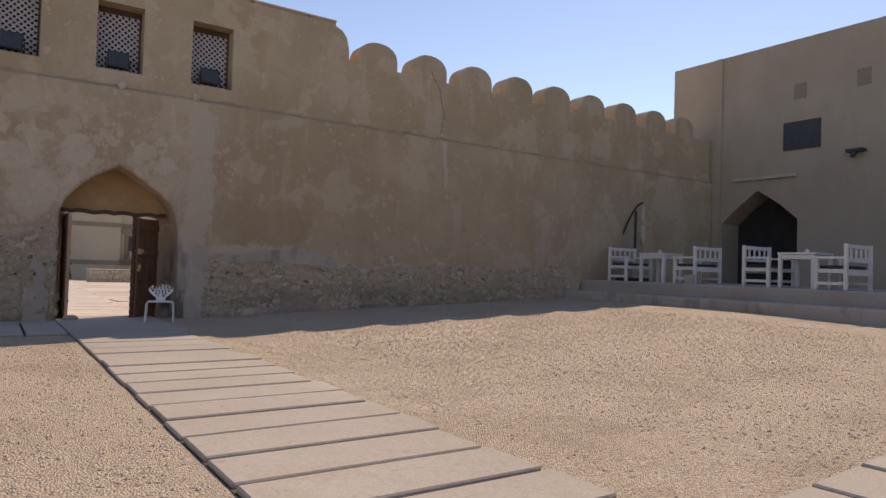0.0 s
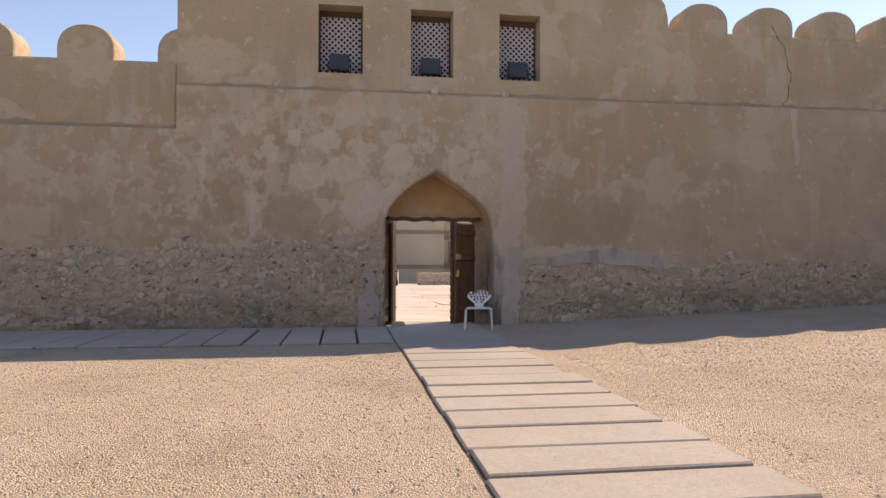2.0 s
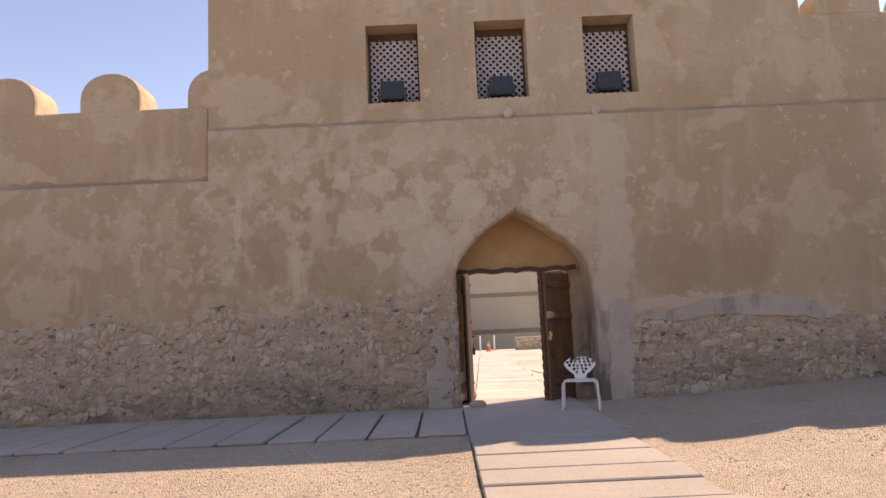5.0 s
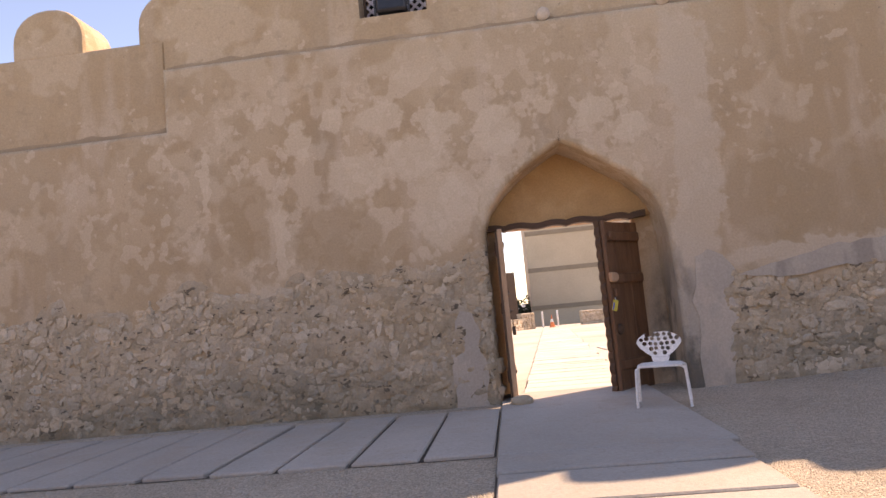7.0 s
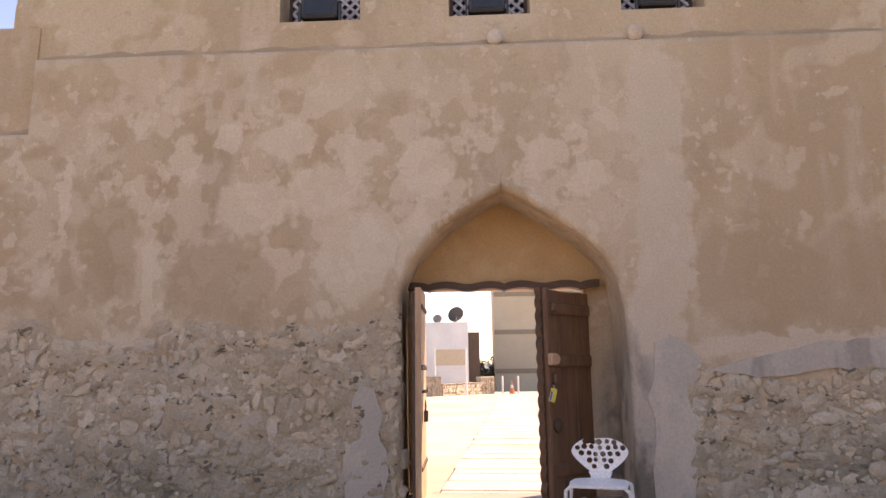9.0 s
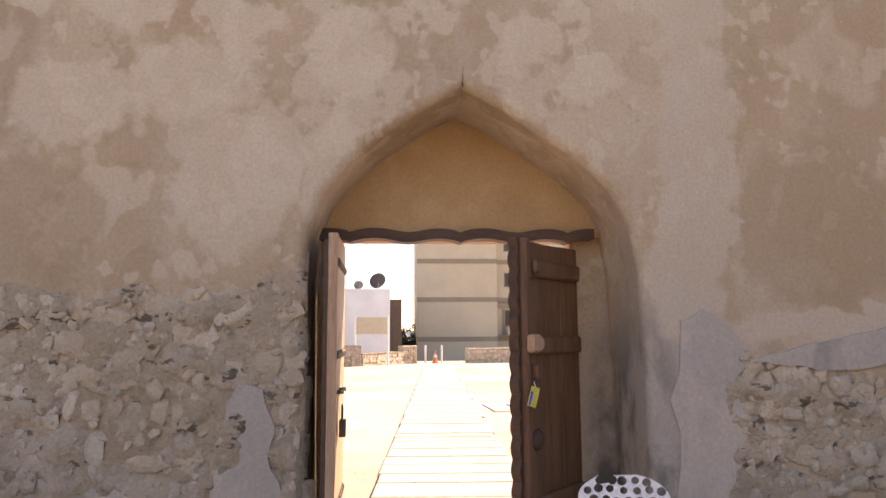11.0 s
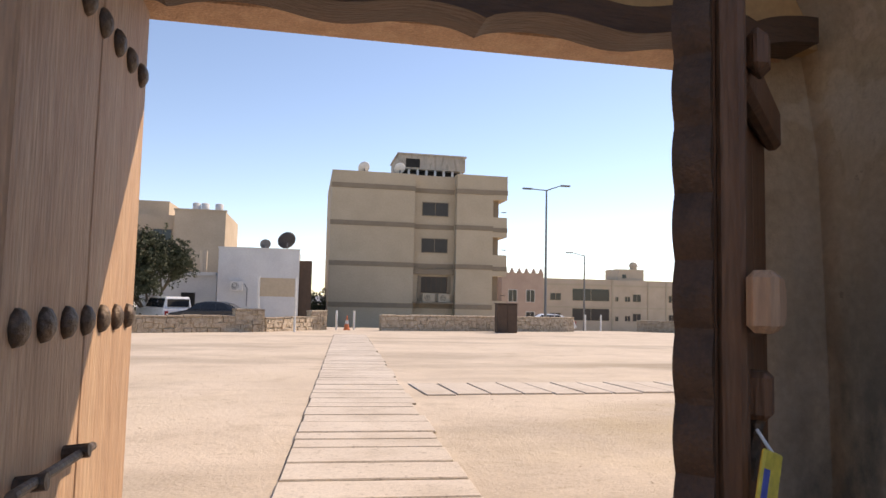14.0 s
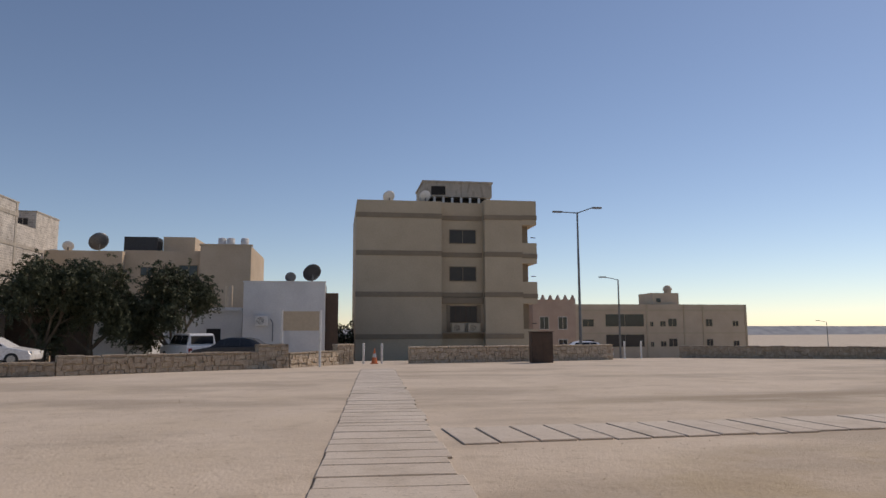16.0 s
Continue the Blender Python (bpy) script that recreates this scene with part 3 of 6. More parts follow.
# the eastern range with its pointed archway
wall_e = empty("wall_east", (0, 0, 0), "plastered two-storey fort range with dark pointed archway", "wall", kind="structure")
FX = 16.9
AY, AW = -1.5, 1.17
arch = [(AY + AW, 0.0), (AY + AW, 2.68), (AY + AW * 0.72, 3.0), (AY + 0.12, 3.57), (AY, 3.62), (AY - AW * 0.55, 3.2), (AY - AW, 2.75), (AY - AW, 0.0)]
bm = B()
prism(bm, [(1.5, -0.3), (1.5, 7.85), (-22, 7.85), (-22, -0.3)] + arch[::-1], FX, FX + 0.9, "x")
part("wall_face", bm, PLASTER_GREY, wall_e)
# no room behind the arch: its darkness is painted on a solid box
boxed("wall_body", (FX + 0.9, FX + 6, -22, 1.5, -0.3, 7.8), DARK, wall_e, "solid body coloured near-black as the archway's shade")
boxed("pilaster", (FX - 0.06, FX + 0.01, -0.3, -0.02, 0.9, 7.84), PLASTER_GREY, wall_e)
boxed("blind", (FX - 0.04, FX + 0.02, -3.28, -2.25, 4.7, 5.5), BLACK_METAL, wall_e, "black shutter over a small window")
# niches are flat plates, the shade of their recess painted brown
for y, z in ((-2.7, 6.35), (-4.36, 6.4)):
    boxed("niche", (FX - 0.015, FX + 0.02, y - 0.17, y + 0.17, z - 0.22, z + 0.22), BAND_AND_SHADE_BROWN, wall_e, "slit niche drawn as a plate in shade brown")
boxed("ledge", (FX - 0.1, FX + 0.01, -2.65, -0.7, 3.95, 4.03), CEMENT, wall_e, "thin plaster ledge above the archway")
bm = B()
box(bm, FX - 0.25, FX + 0.01, -4.45, -4.02, 4.42, 4.5)
tube(bm, (FX - 0.15, -4.2, 4.45), (FX - 0.24, -4.2, 4.28), 0.09, 0.05)
part("spotlight", bm, BLACK_METAL, wall_e, "small black spotlight on a bracket", bevel=0.01)

# terrace with two long steps
terrace = empty("terrace", (0, 0, 0), "raised concrete terrace with two long steps", "terrace", kind="structure")
boxed("step", (10.55, 11.7, -22, -0.02, 0.1, 0.58), CEMENT, terrace, bevel=0.03)
boxed("platform", (11.15, FX, -22, -0.015, 0.1, 0.87), SLAB, terrace, bevel=0.03)

# ---- the gateway ----
frame_ob = empty("door_frame", (0, 0, 0), "heavy carved teak door frame with scalloped lintel", "door frame", kind="structure")
bm = B()
n = 90
low, high = [], []
for i in range(n + 1):
    x = -0.86 + 1.74 * i / n
    u = ((x + 0.66) / 0.685) % 1.0
    wave = max(0.0, math.sin(math.pi * u)) ** 0.4 - 0.75 * math.exp(-((u - 0.52) / 0.2) ** 2)
    low.append((x, 1.785 + 0.05 * wave))
    high.append((x, 1.85 + 0.05 * wave))
prism(bm, low + high[::-1], 0.48, 0.6)
part("scalloped_lintel", bm, WOOD_DARK, frame_ob, "dark scalloped lintel beam")
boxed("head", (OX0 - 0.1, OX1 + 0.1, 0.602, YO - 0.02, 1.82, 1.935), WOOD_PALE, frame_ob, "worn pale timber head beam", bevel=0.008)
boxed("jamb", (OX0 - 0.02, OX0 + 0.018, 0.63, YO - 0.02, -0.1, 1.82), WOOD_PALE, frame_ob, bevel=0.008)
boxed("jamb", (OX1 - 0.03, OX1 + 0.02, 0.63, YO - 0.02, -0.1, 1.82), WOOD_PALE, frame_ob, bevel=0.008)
boxed("threshold", (OX0, OX1, 0.6, YO + 0.25, -0.4, -0.05), SLAB, frame_ob, "worn stone threshold", bevel=0.02)


def leaf(width, height, sign):
    """One door leaf, hinged at its origin, running along -x * sign, y its thickness."""
    d = empty("door_1" if sign < 0 else "door_2", (0, 0, 0), "open heavy teak plank door with iron studs", "door", kind="structure")
    k = 2 if sign < 0 else 3
    for i in range(k):
        a, b = sorted((sign * -width * i / k, sign * -width * (i + 1) / k))
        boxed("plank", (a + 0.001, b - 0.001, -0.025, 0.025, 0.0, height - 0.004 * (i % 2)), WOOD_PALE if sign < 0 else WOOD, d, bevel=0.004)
    return d


W = 0.665
left = leaf(W, 1.82, -1)
right = leaf(W, 1.80, 1)


def studs(d, sign, face, zs, count=6):
    for z in zs:
        for i in range(count):
            bm = B()
            dome(bm, (0, 0, 0), 0.026, 0.6, 10, 3)
            bmesh.ops.rotate(bm, matrix=Matrix.Rotation(radians(90 if face < 0 else -90), 3, "X"), verts=bm.verts[:])
            bmesh.ops.translate(bm, vec=(sign * -W * (i + 0.6) / (count + 0.2), 0.025 * face, z), verts=bm.verts[:])
            part("stud", bm, IRON, d, smooth=True)


def bolt(d, x, y, z, face):
    bm = B()
    tube(bm, (x - 0.16, y, z), (x + 0.16, y, z + 0.01), 0.007)
    for k in (-0.1, 0.08):
        tube(bm, (x + k, y - 0.03 * face, z + 0.002), (x + k, y + 0.012, z + 0.006), 0.011)
    part("slide_bolt", bm, IRON, d, "worn iron slide bolt")
    bm = B()
    box(bm, x - 0.035, x + 0.035, y - 0.015, y + 0.02, z - 0.24, z - 0.15)
    pipe(bm, [(x - 0.022, y, z - 0.15), (x - 0.02, y, z - 0.09), (x, y, z - 0.07), (x + 0.02, y, z - 0.09), (x + 0.022, y, z - 0.15)], 0.006)
    part("padlock", bm, IRON, d, "hanging iron padlock", bevel=0.005)


# left leaf: studs on the face towards the opening
studs(left, -1, 1, (0.36, 1.16, 1.66), 7)
bolt(left, 0.5, 0.05, 0.96, 1)
for z in (0.3, 1.0, 1.64):
    boxed("rail", (0.03, W - 0.1, -0.06, -0.027, z - 0.06, z + 0.06), WOOD_DARK, left, bevel=0.008)
# added board: its dark colour stands in for the shaded pocket behind the leaf
boxed("gap_shade_board", (0.0, W - 0.004, -0.048, -0.027, 0.0, 1.78), WOOD_DARK, left, "dark board added as the shaded gap behind the leaf")
left.matrix_basis = pose(OX0 + 0.035, 0.6, -0.04, 0, 0, -89)

# right leaf: rails, scalloped cover strip, latch blocks
bm = B()
zz = [1.815 * i / 160 for i in range(161)]
prism(bm, [(-W - 0.006 - 0.02 * abs(math.sin(z * 27)), z) for z in zz] + [(-W, z) for z in (1.815, 0.0)], -0.022, 0.04)
part("cover_strip", bm, WOOD_DARK, right, "carved scalloped cover strip")
boxed("stile", (-W - 0.003, -W + 0.04, -0.07, -0.026, 0.0, 1.81), WOOD, right, bevel=0.008)
for z in (0.32, 1.2, 1.64):
    boxed("rail", (-W + 0.045, -0.03, -0.066, -0.027, z - 0.05, z + 0.05), WOOD, right, bevel=0.012)
bm = B()
prism(bm, [(-W - 0.02, 1.165), (-W + 0.06, 1.165), (-W + 0.098, 1.182), (-W + 0.11, 1.215), (-W + 0.098, 1.248), (-W + 0.06, 1.265), (-W - 0.02, 1.265)], -0.12, -0.071)
part("latch_block", bm, WOOD_PALE, right, "worn rounded wooden latch block", bevel=0.012)
boxed("latch_post", (-W + 0.045, -W + 0.095, -0.1, -0.045, 1.02, 1.1), WOOD, right, bevel=0.01)
boxed("upper_latch", (-W + 0.05, -W + 0.12, -0.1, -0.065, 1.61, 1.69), WOOD, right, bevel=0.015)
boxed("lock_board", (-W + 0.045, -W + 0.2, -0.045, -0.026, 0.03, 1.45), WOOD, right, "plain vertical lock board", bevel=0.006)
bm = B()
tube(bm, (-W + 0.07, -0.075, 1.02), (-W + 0.07, -0.06, 0.92), 0.012)
part("hasp", bm, IRON, right, "dark iron hasp")
bm = B()
dome(bm, (0, 0, 0), 0.06, 0.45, 16, 4)
bmesh.ops.rotate(bm, matrix=Matrix.Rotation(radians(90), 3, "X"), verts=bm.verts[:])
bmesh.ops.translate(bm, vec=(-W + 0.12, -0.046, 0.68), verts=bm.verts[:])
part("boss", bm, WOOD_DARK, right, "round worn wooden boss", smooth=True)
right.matrix_basis = pose(OX1 - 0.02, 0.57, -0.04, 0, 0, 46.5)

# card hanging from the right leaf
card = empty("hanging_card", (0, 0, 0), "yellow card with blue print hanging on the door", "card")
bm = B()
box(bm, -0.03, 0.03, -0.004, 0.004, -0.08, 0.03)
part("sheet", bm, YELLOW, card, bevel=0.003)
boxed("print", (-0.028, -0.012, -0.0065, -0.0045, -0.074, 0.0), BLUE, card, "blue and white print")
bm = B()
tube(bm, (0, 0, 0.028), (0.0, 0.03, 0.06), 0.003)
part("string", bm, WHITE_PLASTIC, card)
card.matrix_basis = right.matrix_basis @ pose(-W + 0.012, -0.1, 0.95, 0, 18, -20)

# stone propping the left leaf
bm = B()
bmesh.ops.create_icosphere(bm, subdivisions=2, radius=0.12)
for v in bm.verts:
    v.co.z *= 0.55
    v.co += Vector(noise.noise_vector(v.co * 9)) * 0.02
ob = tagged(part("doorstop_stone", bm, STONE, smooth=True), "rough stone propping the open door leaf", "stone")
ob.matrix_basis = pose(-0.66, -0.22, 0.045)

# ---- window grilles and floodlights ----
GR = 0.42
for i, (a, b) in enumerate(WIN):
    w = empty("window_%d" % (i + 1), (0, 0, 0), "recessed window with pale diagonal lattice screen", "window", kind="structure")
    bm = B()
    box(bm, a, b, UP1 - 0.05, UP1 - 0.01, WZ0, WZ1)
    # flat panel whose black colour stands in for an unlit room
    part("backing", bm, DARK, w, "near-black panel painted as the unlit room")
    bm = B()
    wx0, wx1, step = a + 0.03, b - 0.03, 0.072
    wz1 = WZ1 - 0.1
    for s in (-1, 1):
        c = -3.0
        while c < 3.0:
            pts = []
            for x in (wx0, wx1):
                pts.append((x, WZ0 + 0.02 + c + s * (x - wx0)))
            (xa, za), (xb, zb) = pts
            lo_z, hi_z = WZ0 + 0.02, wz1
            dz = zb - za
            t0, t1 = sorted(((lo_z - za) / dz, (hi_z - za) / dz))
            t0, t1 = max(0.0, t0), min(1.0, t1)
            if t1 - t0 > 0.02:
                p = Vector((xa + (xb - xa) * t0, GR + 0.006 * s, za + dz * t0))
                q = Vector((xa + (xb - xa) * t1, GR + 0.006 * s, za + dz * t1))
                d = (q - p).normalized().cross(Vector((0, 1, 0))) * 0.0135
                vs = [bm.verts.new(v) for v in (p - d, q - d, q + d, p + d)]
                vs2 = [bm.verts.new(v.co + Vector((0, 0.008, 0))) for v in vs]
                bm.faces.new(vs[::-1])
                bm.faces.new(vs2)
                for k in range(4):
                    bm.faces.new((vs[k], vs[(k + 1) % 4], vs2[(k + 1) % 4], vs2[k]))
            c += step * 1.41
    part("lattice", bm, LATTICE, w, "pale lilac diagonal lattice")
    bm = B()
    for d in ((a, wx0, WZ0, WZ1), (wx1, b, WZ0, WZ1), (wx0, wx1, wz1, WZ1), (wx0, wx1, WZ0, WZ0 + 0.02)):
        box(bm, d[0], d[1], GR - 0.02, GR + 0.03, d[2], d[3])
    part("window_frame", bm, WOOD_DARK, w, "thin dark wooden frame")
    f = empty("floodlight", ((a + b) / 2 - 0.02, UP0 + 0.09, WZ0), "black floodlight standing on the window sill", "floodlight", "sill floodlights")
    bm = B()
    box(bm, -0.17, 0.17, -0.06, 0.06, 0.06, 0.34)
    part("housing", bm, BLACK_METAL, f, bevel=0.02)
    boxed("lens", (-0.14, 0.14, -0.066, -0.061, 0.09, 0.31), CAR_GLASS, f, "dark glass lens")
    bm = B()
    box(bm, -0.2, -0.18, -0.02, 0.02, 0.0, 0.22)
    box(bm, 0.18, 0.2, -0.02, 0.02, 0.0, 0.22)
    box(bm, -0.2, 0.2, -0.02, 0.02, 0.0, 0.02)
    part("bracket", bm, BLACK_METAL, f)

# ---- white perforated chair ----


def perforated_chair(at, rz):
    c = empty("plastic_chair", at, "white moulded plastic chair with perforated round back", "chair", rz=rz)
    # backrest: a flat shield with organic holes, bent a little backwards
    bm = B()
    outline = []
    for k in range(40):
        a = 2 * math.pi * k / 40
        x = 0.235 * math.cos(a)
        z = 0.66 + 0.125 * math.sin(a)
        if math.sin(a) < 0:
            x *= 1 - 0.55 * (-math.sin(a)) ** 1.3
            z = 0.66 + 0.2 * math.sin(a)
        outline.append(Vector((x, 0, z)))
    rng = random.Random(5)
    cells = []
    for r, (z, xs_) in enumerate(((0.745, (-0.12, -0.06, 0.0, 0.06, 0.12)), (0.70, (-0.185, -0.125, -0.065, 0.0, 0.065, 0.125, 0.185)), (0.645, (-0.15, -0.095, -0.035, 0.03, 0.09, 0.15)), (0.59, (-0.085, -0.03, 0.03, 0.085)), (0.545, (-0.045, 0.045)))):
        for x in xs_:
            cells.append((x + rng.uniform(-0.006, 0.006), z + rng.uniform(-0.006, 0.006), rng.uniform(0.019, 0.025)))
    edges = []
    loops = [outline] + [[Vector((x + r * 1.05 * math.cos(k * math.pi / 5), 0, z + r * 1.05 * math.sin(k * math.pi / 5))) for k in range(10)] for x, z, r in cells]
    for lp in loops:
        vs = [bm.verts.new(p) for p in lp]
        edges += [bm.edges.new((vs[i], vs[(i + 1) % len(vs)])) for i in range(len(vs))]
    bmesh.ops.triangle_fill(bm, use_beauty=True, edges=edges)
    inside = [f for f in bm.faces if any((f.calc_center_median().x - x) ** 2 + (f.calc_center_median().z - z) ** 2 < (r * 0.98) ** 2 and max((v.co.x - x) ** 2 + (v.co.z - z) ** 2 for v in f.verts) < (r * 1.12) ** 2 for x, z, r in cells)]
    bmesh.ops.delete(bm, geom=inside, context="FACES")
    ext = bmesh.ops.extrude_face_region(bm, geom=bm.faces[:])
    bmesh.ops.translate(bm, vec=(0, 0.014, 0), verts=[g for g in ext["geom"] if isinstance(g, bmesh.types.BMVert)])
    for v in bm.verts:
        v.co.y += 0.2 + 0.12 * (v.co.z - 0.45) - 0.5 * v.co.x ** 2
    part("backrest", bm, WHITE_PLASTIC, c, "perforated white backrest")
    bm = B()
    prism(bm, [(-0.075, 0.44), (0.075, 0.44), (0.1, 0.5), (-0.1, 0.5)], 0.19, 0.215)
    part("back_neck", bm, WHITE_PLASTIC, c, bevel=0.005)
    bm = B()
    seat = [(-0.22, -0.2), (0.22, -0.2), (0.235, 0.0), (0.2, 0.16), (0.08, 0.22), (-0.08, 0.22), (-0.2, 0.16), (-0.235, 0.0)]
    prism(bm, seat, 0.42, 0.445, "z")
    part("seat", bm, WHITE_PLASTIC, c, bevel=0.01, segments=2)
    for sx, sy in ((-1, -1), (1, -1), (-1, 1), (1, 1)):
        bm = B()
        pipe(bm, [(sx * 0.2, sy * 0.15, 0.43), (sx * 0.245, sy * 0.19, 0.4), (sx * 0.265, sy * 0.22, 0.0)], 0.0145)
        part("leg", bm, WHITE_PLASTIC, c)
    return c


chair = perforated_chair((0.55, -0.95, 0.024), -14)
chair.scale = (0.81, 0.81, 0.78)

# ---- terrace furniture ----


def bench(at, rz, copy_of=None, width=1.02):
    if copy_of:
        return copy_thing(copy_of, pose(*at, 0, 0, rz))
    b = empty("garden_bench", at, "white painted wooden bench with dark seat cushion", "bench", "terrace benches", rz=rz)
    h = width / 2
    for sx in (-h, h):
        boxed("leg", (sx - 0.035, sx + 0.035, -0.32, -0.25, 0, 0.62), WHITE_PAINT, b, bevel=0.006)
        boxed("leg", (sx - 0.035, sx + 0.035, 0.25, 0.32, 0, 0.92), WHITE_PAINT, b, bevel=0.006)
        boxed("armrest", (sx - 0.04, sx + 0.04, -0.34, 0.25, 0.622, 0.665), WHITE_PAINT, b, bevel=0.006)
        boxed("side_rail", (sx - 0.02, sx + 0.02, -0.25, 0.25, 0.34, 0.42), WHITE_PAINT, b)
        boxed("side_rail", (sx - 0.02, sx + 0.02, -0.25, 0.25, 0.1, 0.16), WHITE_PAINT, b)
    boxed("top_rail", (-h + 0.036, h - 0.036, 0.26, 0.31, 0.83, 0.91), WHITE_PAINT, b, bevel=0.005)
    boxed("mid_rail", (-h + 0.036, h - 0.036, 0.265, 0.305, 0.56, 0.62), WHITE_PAINT, b)
    boxed("seat_rail", (-h + 0.036, h - 0.036, -0.3, -0.26, 0.34, 0.42), WHITE_PAINT, b)
    boxed("seat_rail", (-h + 0.036, h - 0.036, 0.262, 0.302, 0.3, 0.38), WHITE_PAINT, b)
    for k in range(4):
        x = -h + width * (k + 1) / 5
        boxed("baluster", (x - 0.02, x + 0.02, 0.27, 0.3, 0.622, 0.828), WHITE_PAINT, b)
    boxed("seat", (-h + 0.04, h - 0.04, -0.255, 0.258, 0.38, 0.42), WHITE_PAINT, b)
    boxed("cushion", (-h + 0.05, h - 0.05, -0.25, 0.24, 0.422, 0.49), CUSHION, b, "charcoal seat cushion", bevel=0.02)
    b.scale = (0.94, 0.94, 0.94)
    return b


def terrace_table(at, copy_of=None):
    if copy_of:
        return copy_thing(copy_of, pose(*at))
    t = empty("terrace_table", at, "white painted square wooden table", "table", "terrace tables")
    boxed("tabletop", (-0.4, 0.4, -0.4, 0.4, 0.72, 0.76), WHITE_PAINT, t, bevel=0.006)
    for sx in (-0.35, 0.35):
        for sy in (-0.35, 0.35):
            boxed("leg", (sx - 0.035, sx + 0.035, sy - 0.035, sy + 0.035, 0, 0.718), WHITE_PAINT, t)
        boxed("apron", (sx - 0.012, sx + 0.012, -0.31, 0.31, 0.62, 0.715), WHITE_PAINT, t)
    for sy in (-0.35, 0.35):
        boxed("apron", (-0.31, 0.31, sy - 0.012, sy + 0.012, 0.62, 0.715), WHITE_PAINT, t)
    t.scale = (0.94, 0.94, 0.94)
    return t


TZ = 0.872
b0 = bench((12.0, -0.95, TZ), 0)
bench((12.05, -2.9, TZ), 180, b0)
bench((11.95, -4.7, TZ), 0, b0)
bench((11.75, -6.3, TZ), 180, b0)
t0 = terrace_table((12.0, -1.9, TZ))
terrace_table((11.85, -5.52, TZ), t0)
for y in (-1.9, -5.5):
    bm = B()
    tube(bm, (11.95, y, TZ + 0.716), (11.95, y, TZ + 0.785), 0.045, 0.05)
    tube(bm, (11.95, y, TZ + 0.785), (11.95, y, TZ + 0.84), 0.012, 0.006)
    tagged(part("condiment_pot", bm, WHITE_PAINT), "small white pot on the terrace table", "pot", "table pots")
u = empty("parasol", (12.7, -0.5, TZ), "folded white parasol hanging from a dark cantilever stand", "parasol")
bm = B()
tube(bm, (0, 0, 0), (0, 0, 1.9), 0.04)
part("pole", bm, BLACK_METAL, u)
bm = B()
arc = [(0 + 0.05 * k, 0.9 - 0.9 * (k / 6) ** 0.8 * 1.0, 0.4 + 1.75 * math.sin(k / 6 * math.pi / 2)) for k in range(7)]
pipe(bm, arc, 0.03)
part("arm", bm, BLACK_METAL, u)
boxed("base_plate", (-0.35, 0.35, -0.35, 0.35, 0, 0.08), BLACK_METAL, u, bevel=0.01)
bm = B()
tube(bm, (0.1, -0.18, 0.95), (0.1, -0.18, 1.5), 0.06, 0.085, 10)
tube(bm, (0.1, -0.18, 1.5), (0.1, -0.18, 2.05), 0.085, 0.02, 10)
part("folded_canopy", bm, CEMENT, u, "folded pale canopy", smooth=True)
bm = B()
tube(bm, (0, 0, 0), (0, 0, 0.2), 0.1, 0.12, 12)
bin_ob = tagged(part("ash_pot", bm, CEMENT), "small grey pot on the terrace edge", "pot")
bin_ob.matrix_basis = pose(11.32, -3.2, TZ)

# dark framed panel standing in the yard
panel = empty("display_panel", (-3.84, -8.15, 0.0), "dark-framed green-grey display panel on a post", "display panel", rz=52)
bm = B()
for d in ((-0.7, 0.7, 0.69, 0.77), (-0.7, 0.7, 2.29, 2.39), (-0.7, -0.62, 0.77, 2.29), (0.62, 0.7, 0.77, 2.29)):
    box(bm, d[0], d[1], -0.05, 0.05, d[2], d[3])
part("case_frame", bm, BLACK_METAL, panel, "dark metal frame", bevel=0.01)
boxed("pane", (-0.62, 0.62, -0.02, 0.02, 0.77, 2.29), GREEN_GREY, panel, "green-grey glass panel")
boxed("post", (-0.66, -0.5, -0.045, 0.045, 0.0, 0.69), BLACK_METAL, panel)

# ---- outside: ground ----
bm = B()
ox = [-1500, -300, -60, -26, -10, -4, 0, 4, 10, 26, 60, 300, 1500]
oy = [0.77, 3, 8, 15, 25, 38, 60, 120, 400, 3000]
oz = {0.77: -0.13, 3: -0.15, 8: -0.2, 15: -0.28, 25: -0.38, 38: -0.52, 60: -1.6, 120: -6.0, 400: -14.0, 3000: -14.0}
rows = [[bm.verts.new((x, y, oz[y])) for x in ox] for y in oy]
for a, b in zip(rows, rows[1:]):
    for i in range(len(ox) - 1):
        bm.faces.new((a[i], a[i + 1], b[i + 1], b[i]))
# the land beside and behind the fort
for d in ((-1500, -26.7, -1500, 0.77), (24, 1500, -1500, 0.77), (-26.7, 24, -1500, -22.7)):
    vs = [bm.verts.new(p) for p in ((d[0], d[2], -0.13), (d[1], d[2], -0.13), (d[1], d[3], -0.13), (d[0], d[3], -0.13))]
    bm.faces.new(vs)
tagged(part("ground", bm, SAND), "pale packed desert sand outside the fort", "ground", kind="structure")


def ground_z(y):
    ys = sorted(oz)
    for a, b in zip(ys, ys[1:]):
        if a <= y <= b:
            return oz[a] + (oz[b] - oz[a]) * (y - a) / (b - a)
    return oz[0.77]


# ---- stone boundary walls ----


